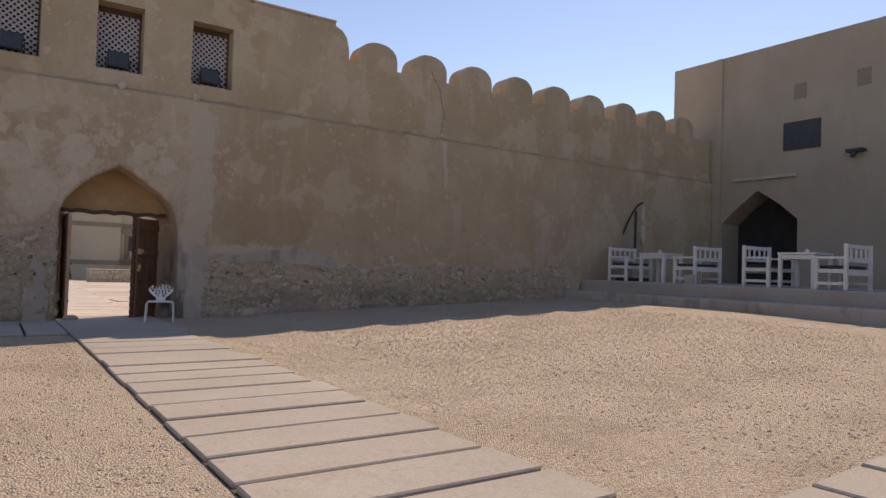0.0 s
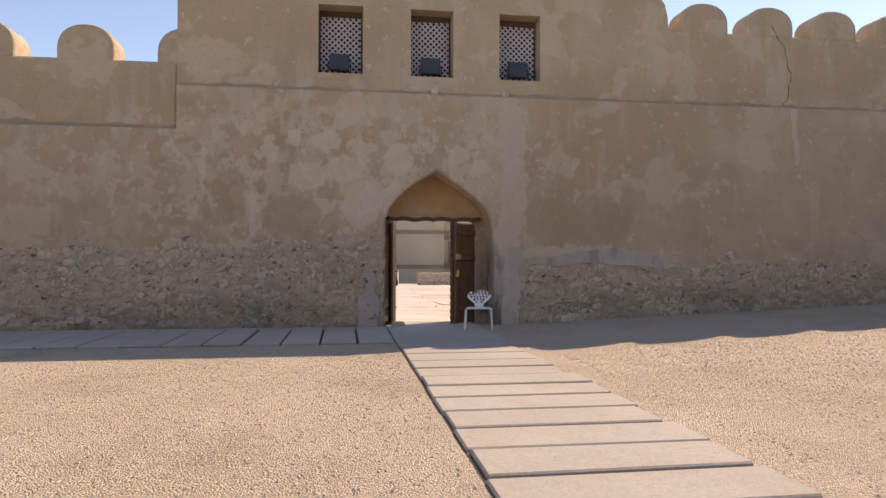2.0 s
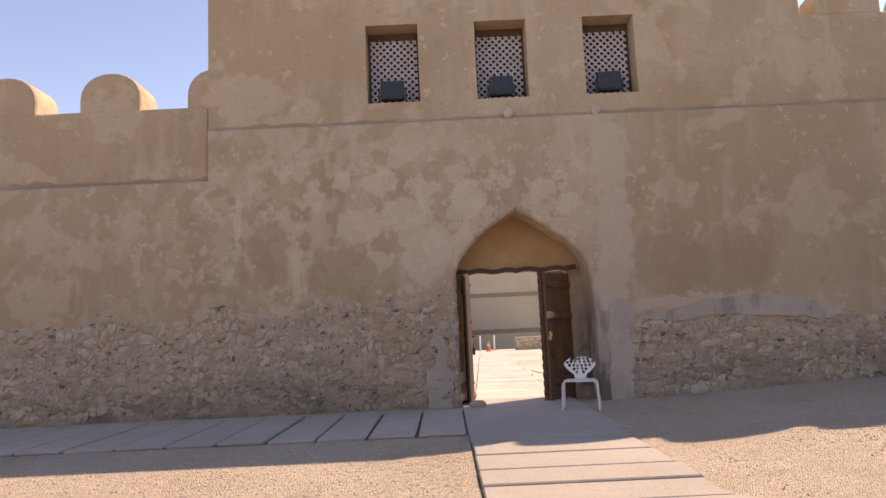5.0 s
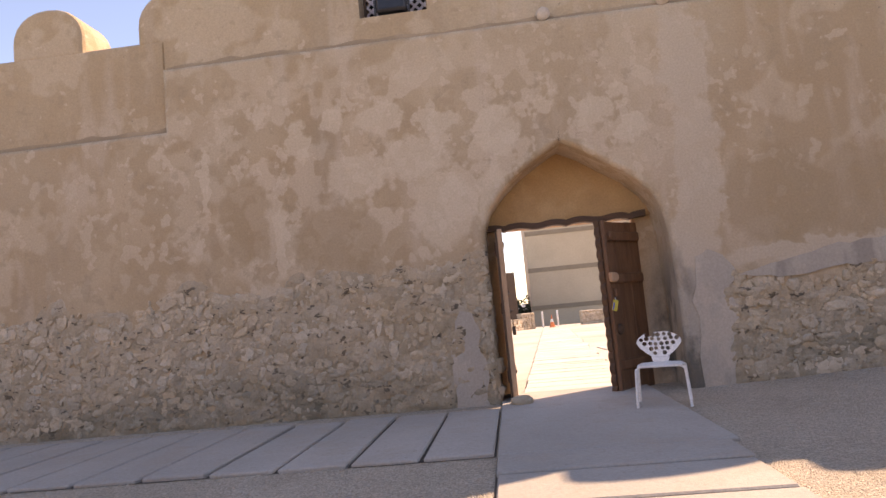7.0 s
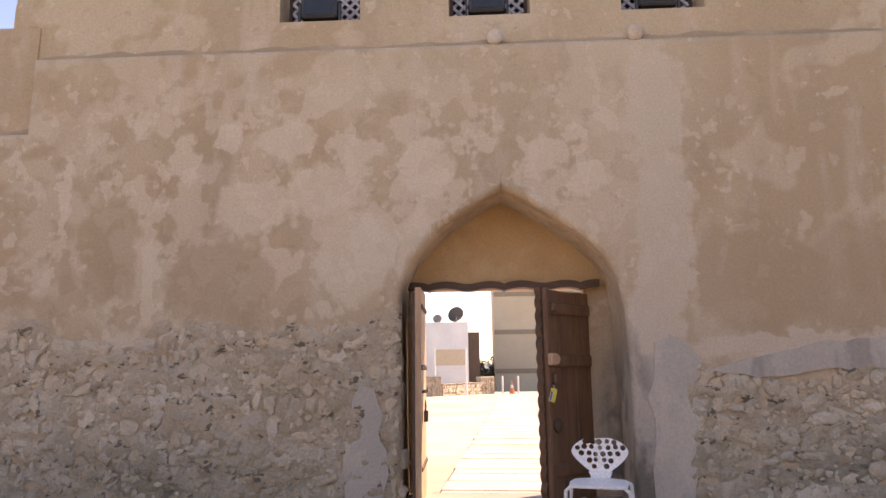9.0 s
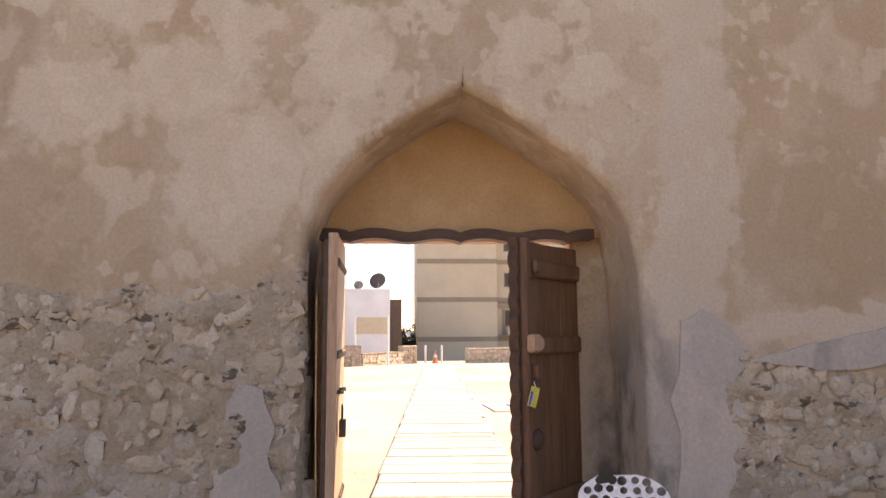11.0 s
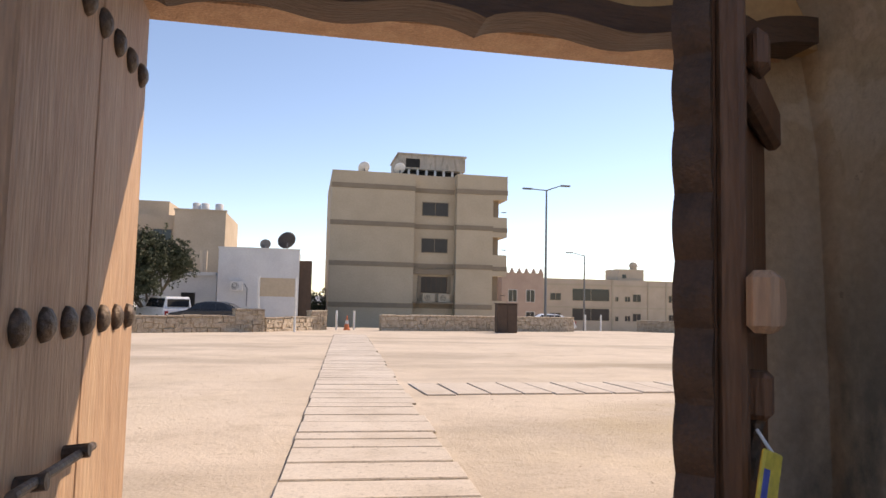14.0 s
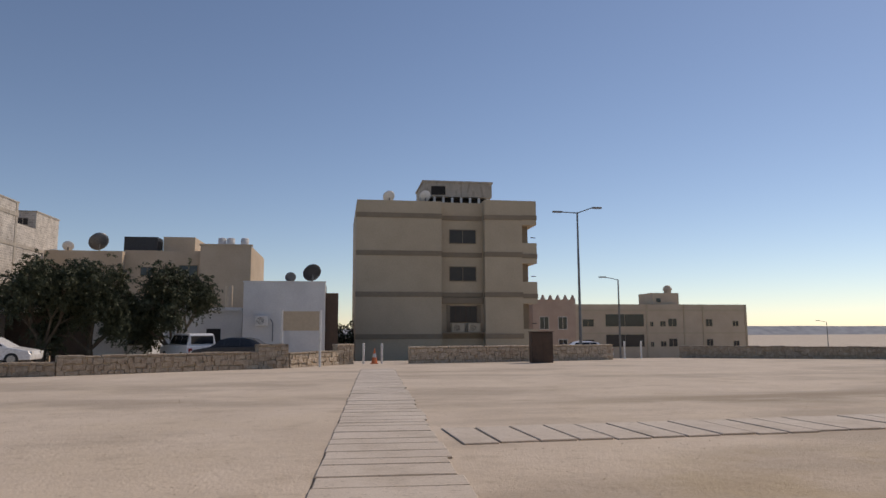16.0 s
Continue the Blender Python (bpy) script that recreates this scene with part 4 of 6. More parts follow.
def boundary_wall(x0, y0, x1, y1, h, seed):
    rng = random.Random(seed)
    L = math.hypot(x1 - x0, y1 - y0)
    w = empty("boundary_wall", (x0, y0, ground_z((y0 + y1) / 2) - 0.05), "low rubble boundary wall of brown field stones", "wall", kind="structure",
              rz=math.degrees(math.atan2(y1 - y0, x1 - x0)))
    bm = B()
    box(bm, 0, L, -0.16, 0.16, -0.3, h - 0.06)
    part("core", bm, RUBBLE, w)
    bm = B()
    x = 0.0
    while x < L:
        d = min(L - x, rng.uniform(0.5, 0.9))
        box(bm, x, x + d - 0.015, -0.22, 0.22, h - 0.06, h + rng.uniform(0.0, 0.04))
        x += d
    part("capping", bm, FIELD_STONE, w, bevel=0.02)
    bm = B()
    rows_n = max(2, int(h / 0.2))
    for r in range(rows_n):
        x = rng.uniform(-0.1, 0.0)
        zz0 = (h - 0.08) * r / rows_n
        while x < L - 0.1:
            d = rng.choice((rng.uniform(0.12, 0.25), rng.uniform(0.2, 0.5)))
            a = max(0.0, x)
            dz = rng.uniform(-0.05, 0.05)
            for v in box(bm, a, min(L, x + d - 0.02), -0.16 - rng.uniform(0.02, 0.07), -0.1, max(0.0, zz0 + 0.006 + dz), min(h - 0.07, zz0 + (h - 0.08) / rows_n - 0.006 + dz * rng.uniform(0.2, 1))):
                v.co.x += rng.uniform(-0.035, 0.035)
                v.co.z += rng.uniform(-0.03, 0.03)
            x += d
    tagged(part("stone_facing", bm, FIELD_STONE, w, bevel=0.012), kind="stuff")
    return w


boundary_wall(-34.0, 21.6, -9.9, 26.2, 0.5, 1)
boundary_wall(-9.9, 26.2, -3.5, 30.0, 0.74, 2)
boundary_wall(-3.5, 30.0, -2.3, 30.7, 1.06, 3)
boundary_wall(-2.3, 30.7, -0.25, 33.4, 0.7, 4)
boundary_wall(-0.25, 33.4, 0.55, 34.1, 1.0, 5)
boundary_wall(3.4, 34.0, 14.9, 36.3, 0.86, 6)
boundary_wall(19.9, 38.0, 29.0, 32.6, 0.72, 7)
boundary_wall(29.0, 32.6, 60.0, 14.5, 0.72, 8)


def bollard(x, y, h=1.0):
    z = ground_z(y)
    b = empty("bollard", (x, y, z), "white painted steel bollard", "bollard", "white bollards")
    bm = B()
    tube(bm, (0, 0, -0.05), (0, 0, h - 0.03), 0.055, 0.055, 10)
    part("post", bm, WHITE_PAINT, b, smooth=False)
    bm = B()
    tube(bm, (0, 0, h - 0.03), (0, 0, h), 0.06, 0.04, 10)
    part("cap", bm, WHITE_PAINT, b)


for x, y in ((1.15, 34.2), (2.05, 34.2), (16.1, 37.2), (17.25, 37.5)):
    bollard(x, y)
cone = empty("traffic_cone", (1.68, 34.0, ground_z(34.0)), "orange and white traffic cone", "cone")
boxed("base", (-0.19, 0.19, -0.19, 0.19, 0, 0.04), ORANGE, cone, bevel=0.01)
bm = B()
tube(bm, (0, 0, 0.04), (0, 0, 0.32), 0.15, 0.1, 12)
part("lower_cone", bm, ORANGE, cone)
bm = B()
tube(bm, (0, 0, 0.32), (0, 0, 0.5), 0.1, 0.07, 12)
part("reflective_band", bm, WHITE_PAINT, cone, "white band")
bm = B()
tube(bm, (0, 0, 0.5), (0, 0, 0.75), 0.07, 0.02, 12)
part("tip", bm, ORANGE, cone)

sign = empty("notice_board", (-1.72, 30.9, ground_z(30.9)), "pale notice board on two white posts", "sign")
for x in (-0.83, 0.83):
    bm = B()
    tube(bm, (x, 0, -0.05), (x, 0, 2.5), 0.055, 0.055, 10)
    part("post", bm, WHITE_PAINT, sign)
boxed("board", (-0.83, 0.83, -0.02, 0.02, 1.6, 2.45), RENDER_TAN, sign, "plain pale board")

cab = empty("steel_cabinet", (9.9, 33.1, ground_z(33.1)), "dark brown steel cabinet beside the stone wall", "cabinet")
boxed("body", (-0.54, 0.54, -0.27, 0.27, 0.0, 1.5), BROWN_STEEL_AND_SHADE, cab, bevel=0.02)
boxed("door", (-0.5, -0.01, -0.292, -0.272, 0.07, 1.43), BROWN_STEEL_AND_SHADE, cab)
boxed("door", (0.01, 0.5, -0.292, -0.272, 0.07, 1.43), BROWN_STEEL_AND_SHADE, cab)
boxed("cap", (-0.58, 0.58, -0.3, 0.3, 1.502, 1.545), BROWN_STEEL_AND_SHADE, cab)

# ---- street lamps ----


def street_lamp(x, y, h, arms, rz=0):
    z = ground_z(y)
    s = empty("street_lamp", (x, y, z), "tall galvanised street lamp with %s" % ("two arms" if len(arms) > 1 else "one arm"), "street lamp", rz=rz)
    bm = B()
    tube(bm, (0, 0, -0.2), (0, 0, h), 0.11, 0.06, 12)
    part("pole", bm, GALV, s)
    for sgn, ln, rise in arms:
        bm = B()
        tube(bm, (0, 0, h - 0.05), (sgn * ln, 0, h + rise), 0.04, 0.035)
        arm = part("arm", bm, GALV, s)
        bm = B()
        box(bm, min(sgn * ln, sgn * (ln + 0.7)), max(sgn * ln, sgn * (ln + 0.7)), -0.14, 0.14, h + rise - 0.05, h + rise + 0.06)
        part("lamp_head", bm, GALV, s, "flat grey lamp head", bevel=0.03)


street_lamp(16.4, 45.0, 10.2, ((-1, 1.1, 0.0), (1, 1.1, 0.35)))
street_lamp(25.8, 60.0, 7.4, ((-1, 1.2, 0.2),))
street_lamp(95.0, 120.0, 8.5, ((-1, 1.6, 0.2),))

# ---- buildings ----


def window(parent, x0, x1, z0, z1, y, sill=True, glass=CAR_GLASS, fr=WHITE_PAINT, depth=0.1, mull=1):
    """A window in a wall whose face is at y, seen from -y."""
    w = boxed("window", (x0, x1, y - 0.012, y - 0.004, z0, z1), glass, parent, "dark tinted window")
    bm = B()
    t = 0.06
    box(bm, x0 - t, x0, y - 0.05, y, z0 - t, z1 + t)
    box(bm, x1, x1 + t, y - 0.05, y, z0 - t, z1 + t)
    box(bm, x0, x1, y - 0.05, y, z1, z1 + t)
    box(bm, x0, x1, y - 0.07, y, z0 - t, z0)
    for k in range(mull):
        xm = x0 + (x1 - x0) * (k + 1) / (mull + 1)
        box(bm, xm - 0.02, xm + 0.02, y - 0.04, y - 0.013, z0, z1)
    part("window_frame", bm, fr, w)
    return w


def dish(x, y, z, r, rz, material=GALV):
    d = empty("satellite_dish", (x, y, z), "round rooftop satellite dish on a short mast", "satellite dish", "rooftop dishes", rz=rz)
    bm = B()
    tube(bm, (0, 0, 0), (0, 0, r * 0.9), 0.05)
    part("mast", bm, GALV, d)
    bm = B()
    seg, rg = 18, 5
    rws = []
    for i in range(1, rg + 1):
        rr = r * i / rg
        rws.append([bm.verts.new((rr * math.cos(k * 2 * math.pi / seg), 0.28 * rr * rr / r, rr * math.sin(k * 2 * math.pi / seg))) for k in range(seg)])
    cv = bm.verts.new((0, 0, 0))
    for k in range(seg):
        bm.faces.new((cv, rws[0][k], rws[0][(k + 1) % seg]))
    for a, b in zip(rws, rws[1:]):
        for k in range(seg):
            bm.faces.new((a[k], b[k], b[(k + 1) % seg], a[(k + 1) % seg]))
    ext = bmesh.ops.extrude_face_region(bm, geom=bm.faces[:])
    bmesh.ops.translate(bm, vec=(0, -0.03, 0), verts=[g for g in ext["geom"] if isinstance(g, bmesh.types.BMVert)])
    bmesh.ops.rotate(bm, matrix=Matrix.Rotation(radians(30), 3, "X"), verts=bm.verts[:])
    bmesh.ops.translate(bm, vec=(0, 0, r * 1.05), verts=bm.verts[:])
    part("bowl", bm, material, d, smooth=True)
    bm = B()
    tube(bm, (0, 0.1, r * 0.5), (0, r * 0.9, r * 1.5), 0.02)
    part("feed_arm", bm, GALV, d)
    return d


def ac_unit(parent, x, y, z, w=0.85, h=0.62, paint=WHITE_PAINT):
    a = boxed("ac_unit", (x, x + w, y - 0.34, y - 0.02, z, z + h), paint, parent, "pale air-conditioner outdoor unit", bevel=0.02)
    bm = B()
    cx, cz = x + w * 0.4, z + h / 2
    for r in (0.24, 0.16, 0.08):
        for k in range(16):
            a0, a1 = 2 * math.pi * k / 16, 2 * math.pi * (k + 1) / 16
            tube(bm, (cx + r * math.cos(a0), y - 0.35, cz + r * math.sin(a0)), (cx + r * math.cos(a1), y - 0.35, cz + r * math.sin(a1)), 0.012, None, 4)
    part("fan_grille", bm, BLACK_METAL, a, "round black fan grille")
    return a


# four-storey block
SMOKED = mat("smoked_glass", [(0.03, 0.022, 0.016), (0.045, 0.033, 0.024)], 1, 10, 0.3, 0.0)
Y = 57.0
apt = empty("apartment_block", (0.45, 0, 0), "cream four-storey apartment block with brown bands", "building")
bx0, bx1, rx0, rx1, top, gz = 0.9, 16.6, 8.15, 11.95, 12.2, -3.0
for d in ((bx0, rx0, Y, Y + 14, gz, top), (rx0, rx1, Y + 0.9, Y + 14, gz, top + 0.1), (rx1, bx1 - 1.3, Y, Y + 14, gz, top + 0.25)):
    boxed("wall", d, RENDER_TAN, apt)
for z in (10.7, 7.45, 3.95, 0.4):
    for a, b, yy in ((bx0 - 0.05, rx0 + 0.05, Y), (rx0 + 0.06, rx1 - 0.06, Y + 0.9), (rx1 - 0.05, bx1 - 1.29, Y)):
        boxed("band", (a, b, yy - 0.06, yy + 0.3, z, z + 0.42), BAND_AND_SHADE_BROWN, apt)
for a, b in ((bx1 - 1.3, bx1),):
    for z0, z1 in ((gz, 1.2), (3.4, 5.3), (6.9, 8.7), (10.3, top + 0.25)):
        boxed("balcony", (a, b, Y, Y + 9, z0, z1), RENDER_TAN, apt)
        if z0 > 0:
            boxed("band", (a, b + 0.04, Y - 0.05, Y + 9.05, z0 + 0.45, z0 + 0.85), BAND_AND_SHADE_BROWN, apt)
# balcony back walls: their shade is put in with the band brown
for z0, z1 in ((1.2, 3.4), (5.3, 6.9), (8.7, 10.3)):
    boxed("balcony_back", (bx1 - 1.3, bx1 - 0.55, Y + 0.9, Y + 9, z0, z1), BAND_AND_SHADE_BROWN, apt, "wall behind the balcony, browned for its shade")
    boxed("balcony_rail", (bx1 - 0.5, bx1 - 0.06, Y + 0.1, Y + 0.16, z0 + 0.45, z0 + 0.52), BLACK_METAL, apt, "thin dark handrail")
for z0, z1 in ((8.7, 9.85), (5.4, 6.6)):
    window(apt, 9.0, 11.3, z0, z1, Y + 0.9, mull=1, fr=BAND_AND_SHADE_BROWN, glass=SMOKED)
window(apt, 9.0, 11.3, 1.85, 3.15, Y + 0.9, mull=4, fr=BROWN_STEEL_AND_SHADE, glass=SMOKED)
for x in (8.7, 11.4):
    boxed("shutter", (x, x + 0.3, Y + 0.84, Y + 0.89, 0.96, 3.3), BAND_AND_SHADE_BROWN, apt, "brown shutter beside the lowest window")
boxed("lintel_band", (rx0 + 0.05, rx1 - 0.05, Y + 0.6, Y + 0.89, 3.4, 3.9), BAND_AND_SHADE_BROWN, apt)
boxed("slab", (rx0 + 0.05, rx1 - 0.05, Y - 0.1, Y + 0.89, 0.83, 0.95), BAND_AND_SHADE_BROWN, apt)
ac_unit(apt, 9.1, Y + 0.75, 0.96, 1.1, 0.75, RENDER_TAN)
ac_unit(apt, 10.5, Y + 0.75, 0.96, 1.1, 0.75, RENDER_TAN)
for z0, z1 in ((8.8, 9.8), (5.4, 6.6), (1.0, 3.3)):
    boxed("side_window", (rx0 + 0.001, rx0 + 0.02, Y + 0.3, Y + 0.7, z0, z1), DARK, apt)
bm = B()
box(bm, 6.9, 13.2, Y + 2.5, Y + 8, 13.15, 14.45)
box(bm, 6.8, 13.3, Y + 2.4, Y + 8.1, 14.45, 14.6)
part("penthouse_roof", bm, CEMENT, apt, "pale rooftop shelter roof")
# black wall colour carries the shade under the shelter roof
boxed("penthouse_wall", (7.2, 12.9, Y + 3.2, Y + 7.6, 12.15, 13.14), DARK, apt)
for k in range(8):
    boxed("penthouse_post", (7.0 + k * 0.82, 7.2 + k * 0.82, Y + 2.6, Y + 2.8, 12.2, 13.2), RENDER_WHITE, apt)
boxed("penthouse_window", (7.6, 8.9, Y + 2.46, Y + 2.5, 13.3, 14.1), DARK, apt, "dark rooftop window opening")
dish(4.2, Y + 1.5, 12.2, 0.55, 20, WHITE_PAINT)
dish(7.4, Y + 1.5, 12.3, 0.55, 20, WHITE_PAINT)

# small white house
wh = empty("white_house", (0.3, 0, 0), "small flat-roofed white rendered house", "house")
bm = B()
box(bm, -7.1, -1.35, 50.0, 56, -2.0, 4.6)
part("wall", bm, RENDER_WHITE, wh)
# the wing's deep shade is painted on with a dark brown
boxed("side_wall", (-1.348, -0.4, 51.0, 56, -2.0, 3.9), BROWN_STEEL_AND_SHADE, wh, "side wing with its deep shade coloured dark brown")
boxed("parapet", (-7.15, -1.3, 49.95, 50.2, 4.602, 4.7), RENDER_WHITE, wh)
ac = ac_unit(wh, -6.2, 50.0, 1.5, 0.9, 0.7)
bm = B()
pipe(bm, [(-5.2, 49.9, 2.0), (-5.0, 49.9, 1.7), (-5.0, 49.9, 0.4)], 0.03)
part("drain_pipe", bm, GALV, wh)
boxed("door", (-3.9, -2.0, 49.93, 49.99, -1.5, 2.4), RENDER_WHITE, wh, "pale blue-grey roller shutter")
dish(-2.0, 51.0, 4.6, 0.7, 25, BLACK_METAL)
dish(-3.6, 51.0, 4.6, 0.4, 10)

# tan houses behind the trees
th = empty("tan_house", (0.8, 0, 0), "sand-coloured stepped two-storey house", "house")
for d in ((-13.4, -8.9, 64.0, 75, -2, 8.9), (-20.5, -13.4, 66.0, 75, -2, 8.6), (-27.0, -20.4, 65.0, 75, -2, 8.4), (-34.0, -27.0, 68.0, 78, -2, 7.8), (-17.5, -14.6, 67.5, 74, 8.5, 10.1)):
    boxed("wall", d, RENDER_SAND, th)
for x0, x1, z0, z1, yy in ((-19.0, -17.9, 6.3, 7.0, 66), (-17.2, -16.6, 6.3, 6.9, 66), (-15.6, -14.0, 5.8, 7.2, 66), (-24, -23, 6.2, 7.0, 65), (-22.4, -21.4, 3.5, 4.6, 65)):
    window(th, x0, x1, z0, z1, yy, fr=BAND_AND_SHADE_BROWN)
boxed("roof_tank", (-20.9, -17.9, 67, 69, 8.602, 10.0), BLACK_METAL, th, "dark rooftop shed")
boxed("coping", (-13.5, -8.8, 63.9, 64.3, 8.902, 9.05), RENDER_SAND, th)
for x in (-12.0, -11.2, -9.9):
    bm = B()
    tube(bm, (x, 67, 8.9), (x, 67, 9.9), 0.38, 0.38, 12)
    dome(bm, (x, 67, 9.9), 0.38, 0.4)
    part("water_tank", bm, RENDER_WHITE, th, "white round water tank", smooth=True)
dish(-22.1, 66.5, 8.4, 0.9, 40)
dish(-24.8, 66.5, 8.4, 0.5, 15, WHITE_PAINT)
dish(-27.2, 69.5, 7.8, 0.6, 15, WHITE_PAINT)

lw = empty("low_house", (0, 0, 0), "low white single-storey house with flat roof", "house")
boxed("wall", (-15.7, -12.2, 47.0, 56, -2, 3.1), RENDER_WHITE, lw)
boxed("coping", (-15.75, -12.15, 46.95, 47.2, 3.102, 3.2), RENDER_WHITE, lw)
boxed("wall", (-12.198, -7.12, 52.0, 58, -2, 2.6), RENDER_WHITE, lw)
boxed("roof", (-12.19, -7.14, 51.6, 58.2, 2.602, 2.85), RENDER_WHITE, lw)
window(lw, -13.5, -12.6, 0.3, 1.1, 47.0, fr=BAND_AND_SHADE_BROWN)
boxed("doorway", (-9.6, -8.6, 51.95, 51.99, -1.5, 1.3), DARK, lw)
for x in (-10.2, -8.4):
    bm = B()
    tube(bm, (x, 54, 2.85), (x, 54, 4.6), 0.28, 0.28, 10)
    part("roof_pipe", bm, RENDER_SAND, lw, "tall round roof pipe")

cp = empty("carport_house", (0, 0, 0), "low white house with a shaded carport beside the trees", "house")
boxed("wall", (-33.0, -22.1, 47.0, 52, -2, 2.6), RENDER_WHITE, cp)
boxed("parapet", (-33.0, -22.05, 46.95, 47.25, 2.602, 2.72), RENDER_WHITE, cp)
window(cp, -24.5, -23.9, -0.2, 1.2, 47.0)
boxed("door", (-23.2, -22.7, 46.93, 46.99, -1.2, 1.1), BROWN_STEEL_AND_SHADE, cp, "dark double door")
boxed("carport_roof", (-22.09, -17.0, 43.8, 49.6, 2.42, 2.56), RENDER_WHITE, cp, "flat white carport roof")
# dark brown on this wall stands in for the gloom under the roof
boxed("back_wall", (-22.09, -15.72, 49.6, 49.9, -2, 2.6), BROWN_STEEL_AND_SHADE, cp, "back wall coloured dark brown for the carport's shade")
for x in (-21.6, -17.15):
    boxed("carport_post", (x - 0.09, x + 0.09, 44.0, 44.18, -1.5, 2.418), RENDER_SAND, cp)

bw = empty("unfinished_tower", (0, 0, 0), "unfinished multi-storey block of bare concrete blockwork", "building")
TX = -28.0
for d in ((-44.0, TX, 46, 63.7, -2, 12.35), (-44.0, TX, 63.7, 72.4, -2, 10.6), (-36.0, TX, 67.3, 72.4, 10.6, 12.2), (-38.0, TX, 56.5, 59.6, 12.35, 14.2)):
    boxed("wall", d, BLOCKWORK, bw)
for z in (2.9, 5.75, 8.5, 11.15):
    boxed("floor_band", (TX - 0.2, TX + 0.05, 45.9, 63.75 if z > 10 else 72.45, z, z + 0.32), CEMENT, bw, "pale concrete floor band")
for y in (50.0, 53.3, 56.6, 59.6, 63.4):
    boxed("column", (TX - 0.2, TX + 0.04, y - 0.16, y + 0.16, -2, 12.34), CEMENT, bw, "pale concrete column")
for y0, y1, z in ((45.95, 56.5, 12.352), (59.6, 63.75, 12.352), (56.45, 59.65, 14.202), (67.25, 72.45, 12.202)):
    boxed("coping", (-36.0, TX + 0.05, y0, y1, z, z + 0.12), CEMENT, bw)
window(bw, -29.6, -28.7, 11.0, 11.6, 67.3, fr=CEMENT)
for y in (57.6, 58.9):
    bm = B()
    tube(bm, (TX - 2.2 - (y - 57) * 1.4, y, 14.32), (TX - 2.2 - (y - 57) * 1.4, y, 14.8), 0.6, 0.6, 14)
    dome(bm, (TX - 2.2 - (y - 57) * 1.4, y, 14.8), 0.6, 0.4)
    part("water_tank", bm, WHITE_PAINT, bw, "white roof water tank", smooth=True)

# buildings beyond the road
vb = empty("villa", (0, 0, 0), "pinkish villa with crenellated roof edge", "house")
boxed("wall", (24.0, 29.6, 82, 92, -8, 4.9), PINKISH, vb)
boxed("wall", (20.5, 24.0, 84, 92, -8, 4.4), PINKISH, vb)
for k in range(6):
    bm = B()
    tube(bm, (24.4 + k * 0.98, 82.2, 4.9), (24.4 + k * 0.98, 82.2, 5.5), 0.36, 0.1, 8)
    part("roof_finial", bm, PINKISH, vb)
for z in (-1.6, 1.2):
    for x in (24.9, 27.3):
        window(vb, x, x + 1.1, z, z + 1.5, 82, fr=WHITE_PAINT)
fb = empty("far_block", (0, 0, 0), "long low cream two-storey block with roof turret", "building")
bm = B()
box(bm, 36.5, 66.0, 102, 116, -10, 5.1)
part("wall", bm, RENDER_SAND, fb)
for d in ((36.4, 66.1, 101.9, 102.2, 4.0, 4.3), (36.4, 66.1, 101.92, 102.2, 0.4, 0.65)):
    boxed("band", d, RENDER_TAN, fb)
for x in (48.8, 55.2, 58.5, 66.0):
    boxed("pilaster", (x - 0.15, x + 0.1, 101.87, 102.1, -10, 5.1), RENDER_TAN, fb)
for z in (-1.6, 1.6):
    for x0, x1, hh in ((38.0, 39.8, 1.1), (41.8, 48.2, 1.9), (49.3, 49.8, 0.7), (51.0, 51.9, 0.8), (52.4, 53.8, 1.2), (58.9, 60.0, 1.1), (63.6, 64.6, 0.8)):
        window(fb, x0, x1, z, z + hh, 102, fr=RENDER_TAN, mull=1)
boxed("turret", (50.3, 54.9, 103, 108, 5.1, 7.0), RENDER_SAND, fb)
boxed("turret_window", (51.0, 51.7, 102.95, 102.99, 5.5, 6.1), CAR_GLASS, fb)
bm = B()
tube(bm, (53.5, 104, 7.0), (53.5, 104, 7.5), 0.6, 0.6, 12)
dome(bm, (53.5, 104, 7.5), 0.75, 1.1)
part("roof_dome", bm, RENDER_SAND, fb, "small domed roof finial")

# distant ridge, the air's haze mixed into its blue-grey colour
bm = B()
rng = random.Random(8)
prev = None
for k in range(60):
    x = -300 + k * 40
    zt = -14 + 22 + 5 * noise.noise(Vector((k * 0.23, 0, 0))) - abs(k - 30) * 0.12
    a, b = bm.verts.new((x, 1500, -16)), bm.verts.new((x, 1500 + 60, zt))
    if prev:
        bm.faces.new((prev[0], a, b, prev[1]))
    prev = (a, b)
tagged(part("backdrop", bm, HAZE_TINTED_LAND), "low desert ridge on the horizon, haze in its colour", "backdrop", kind="structure")

# ---- cars ----


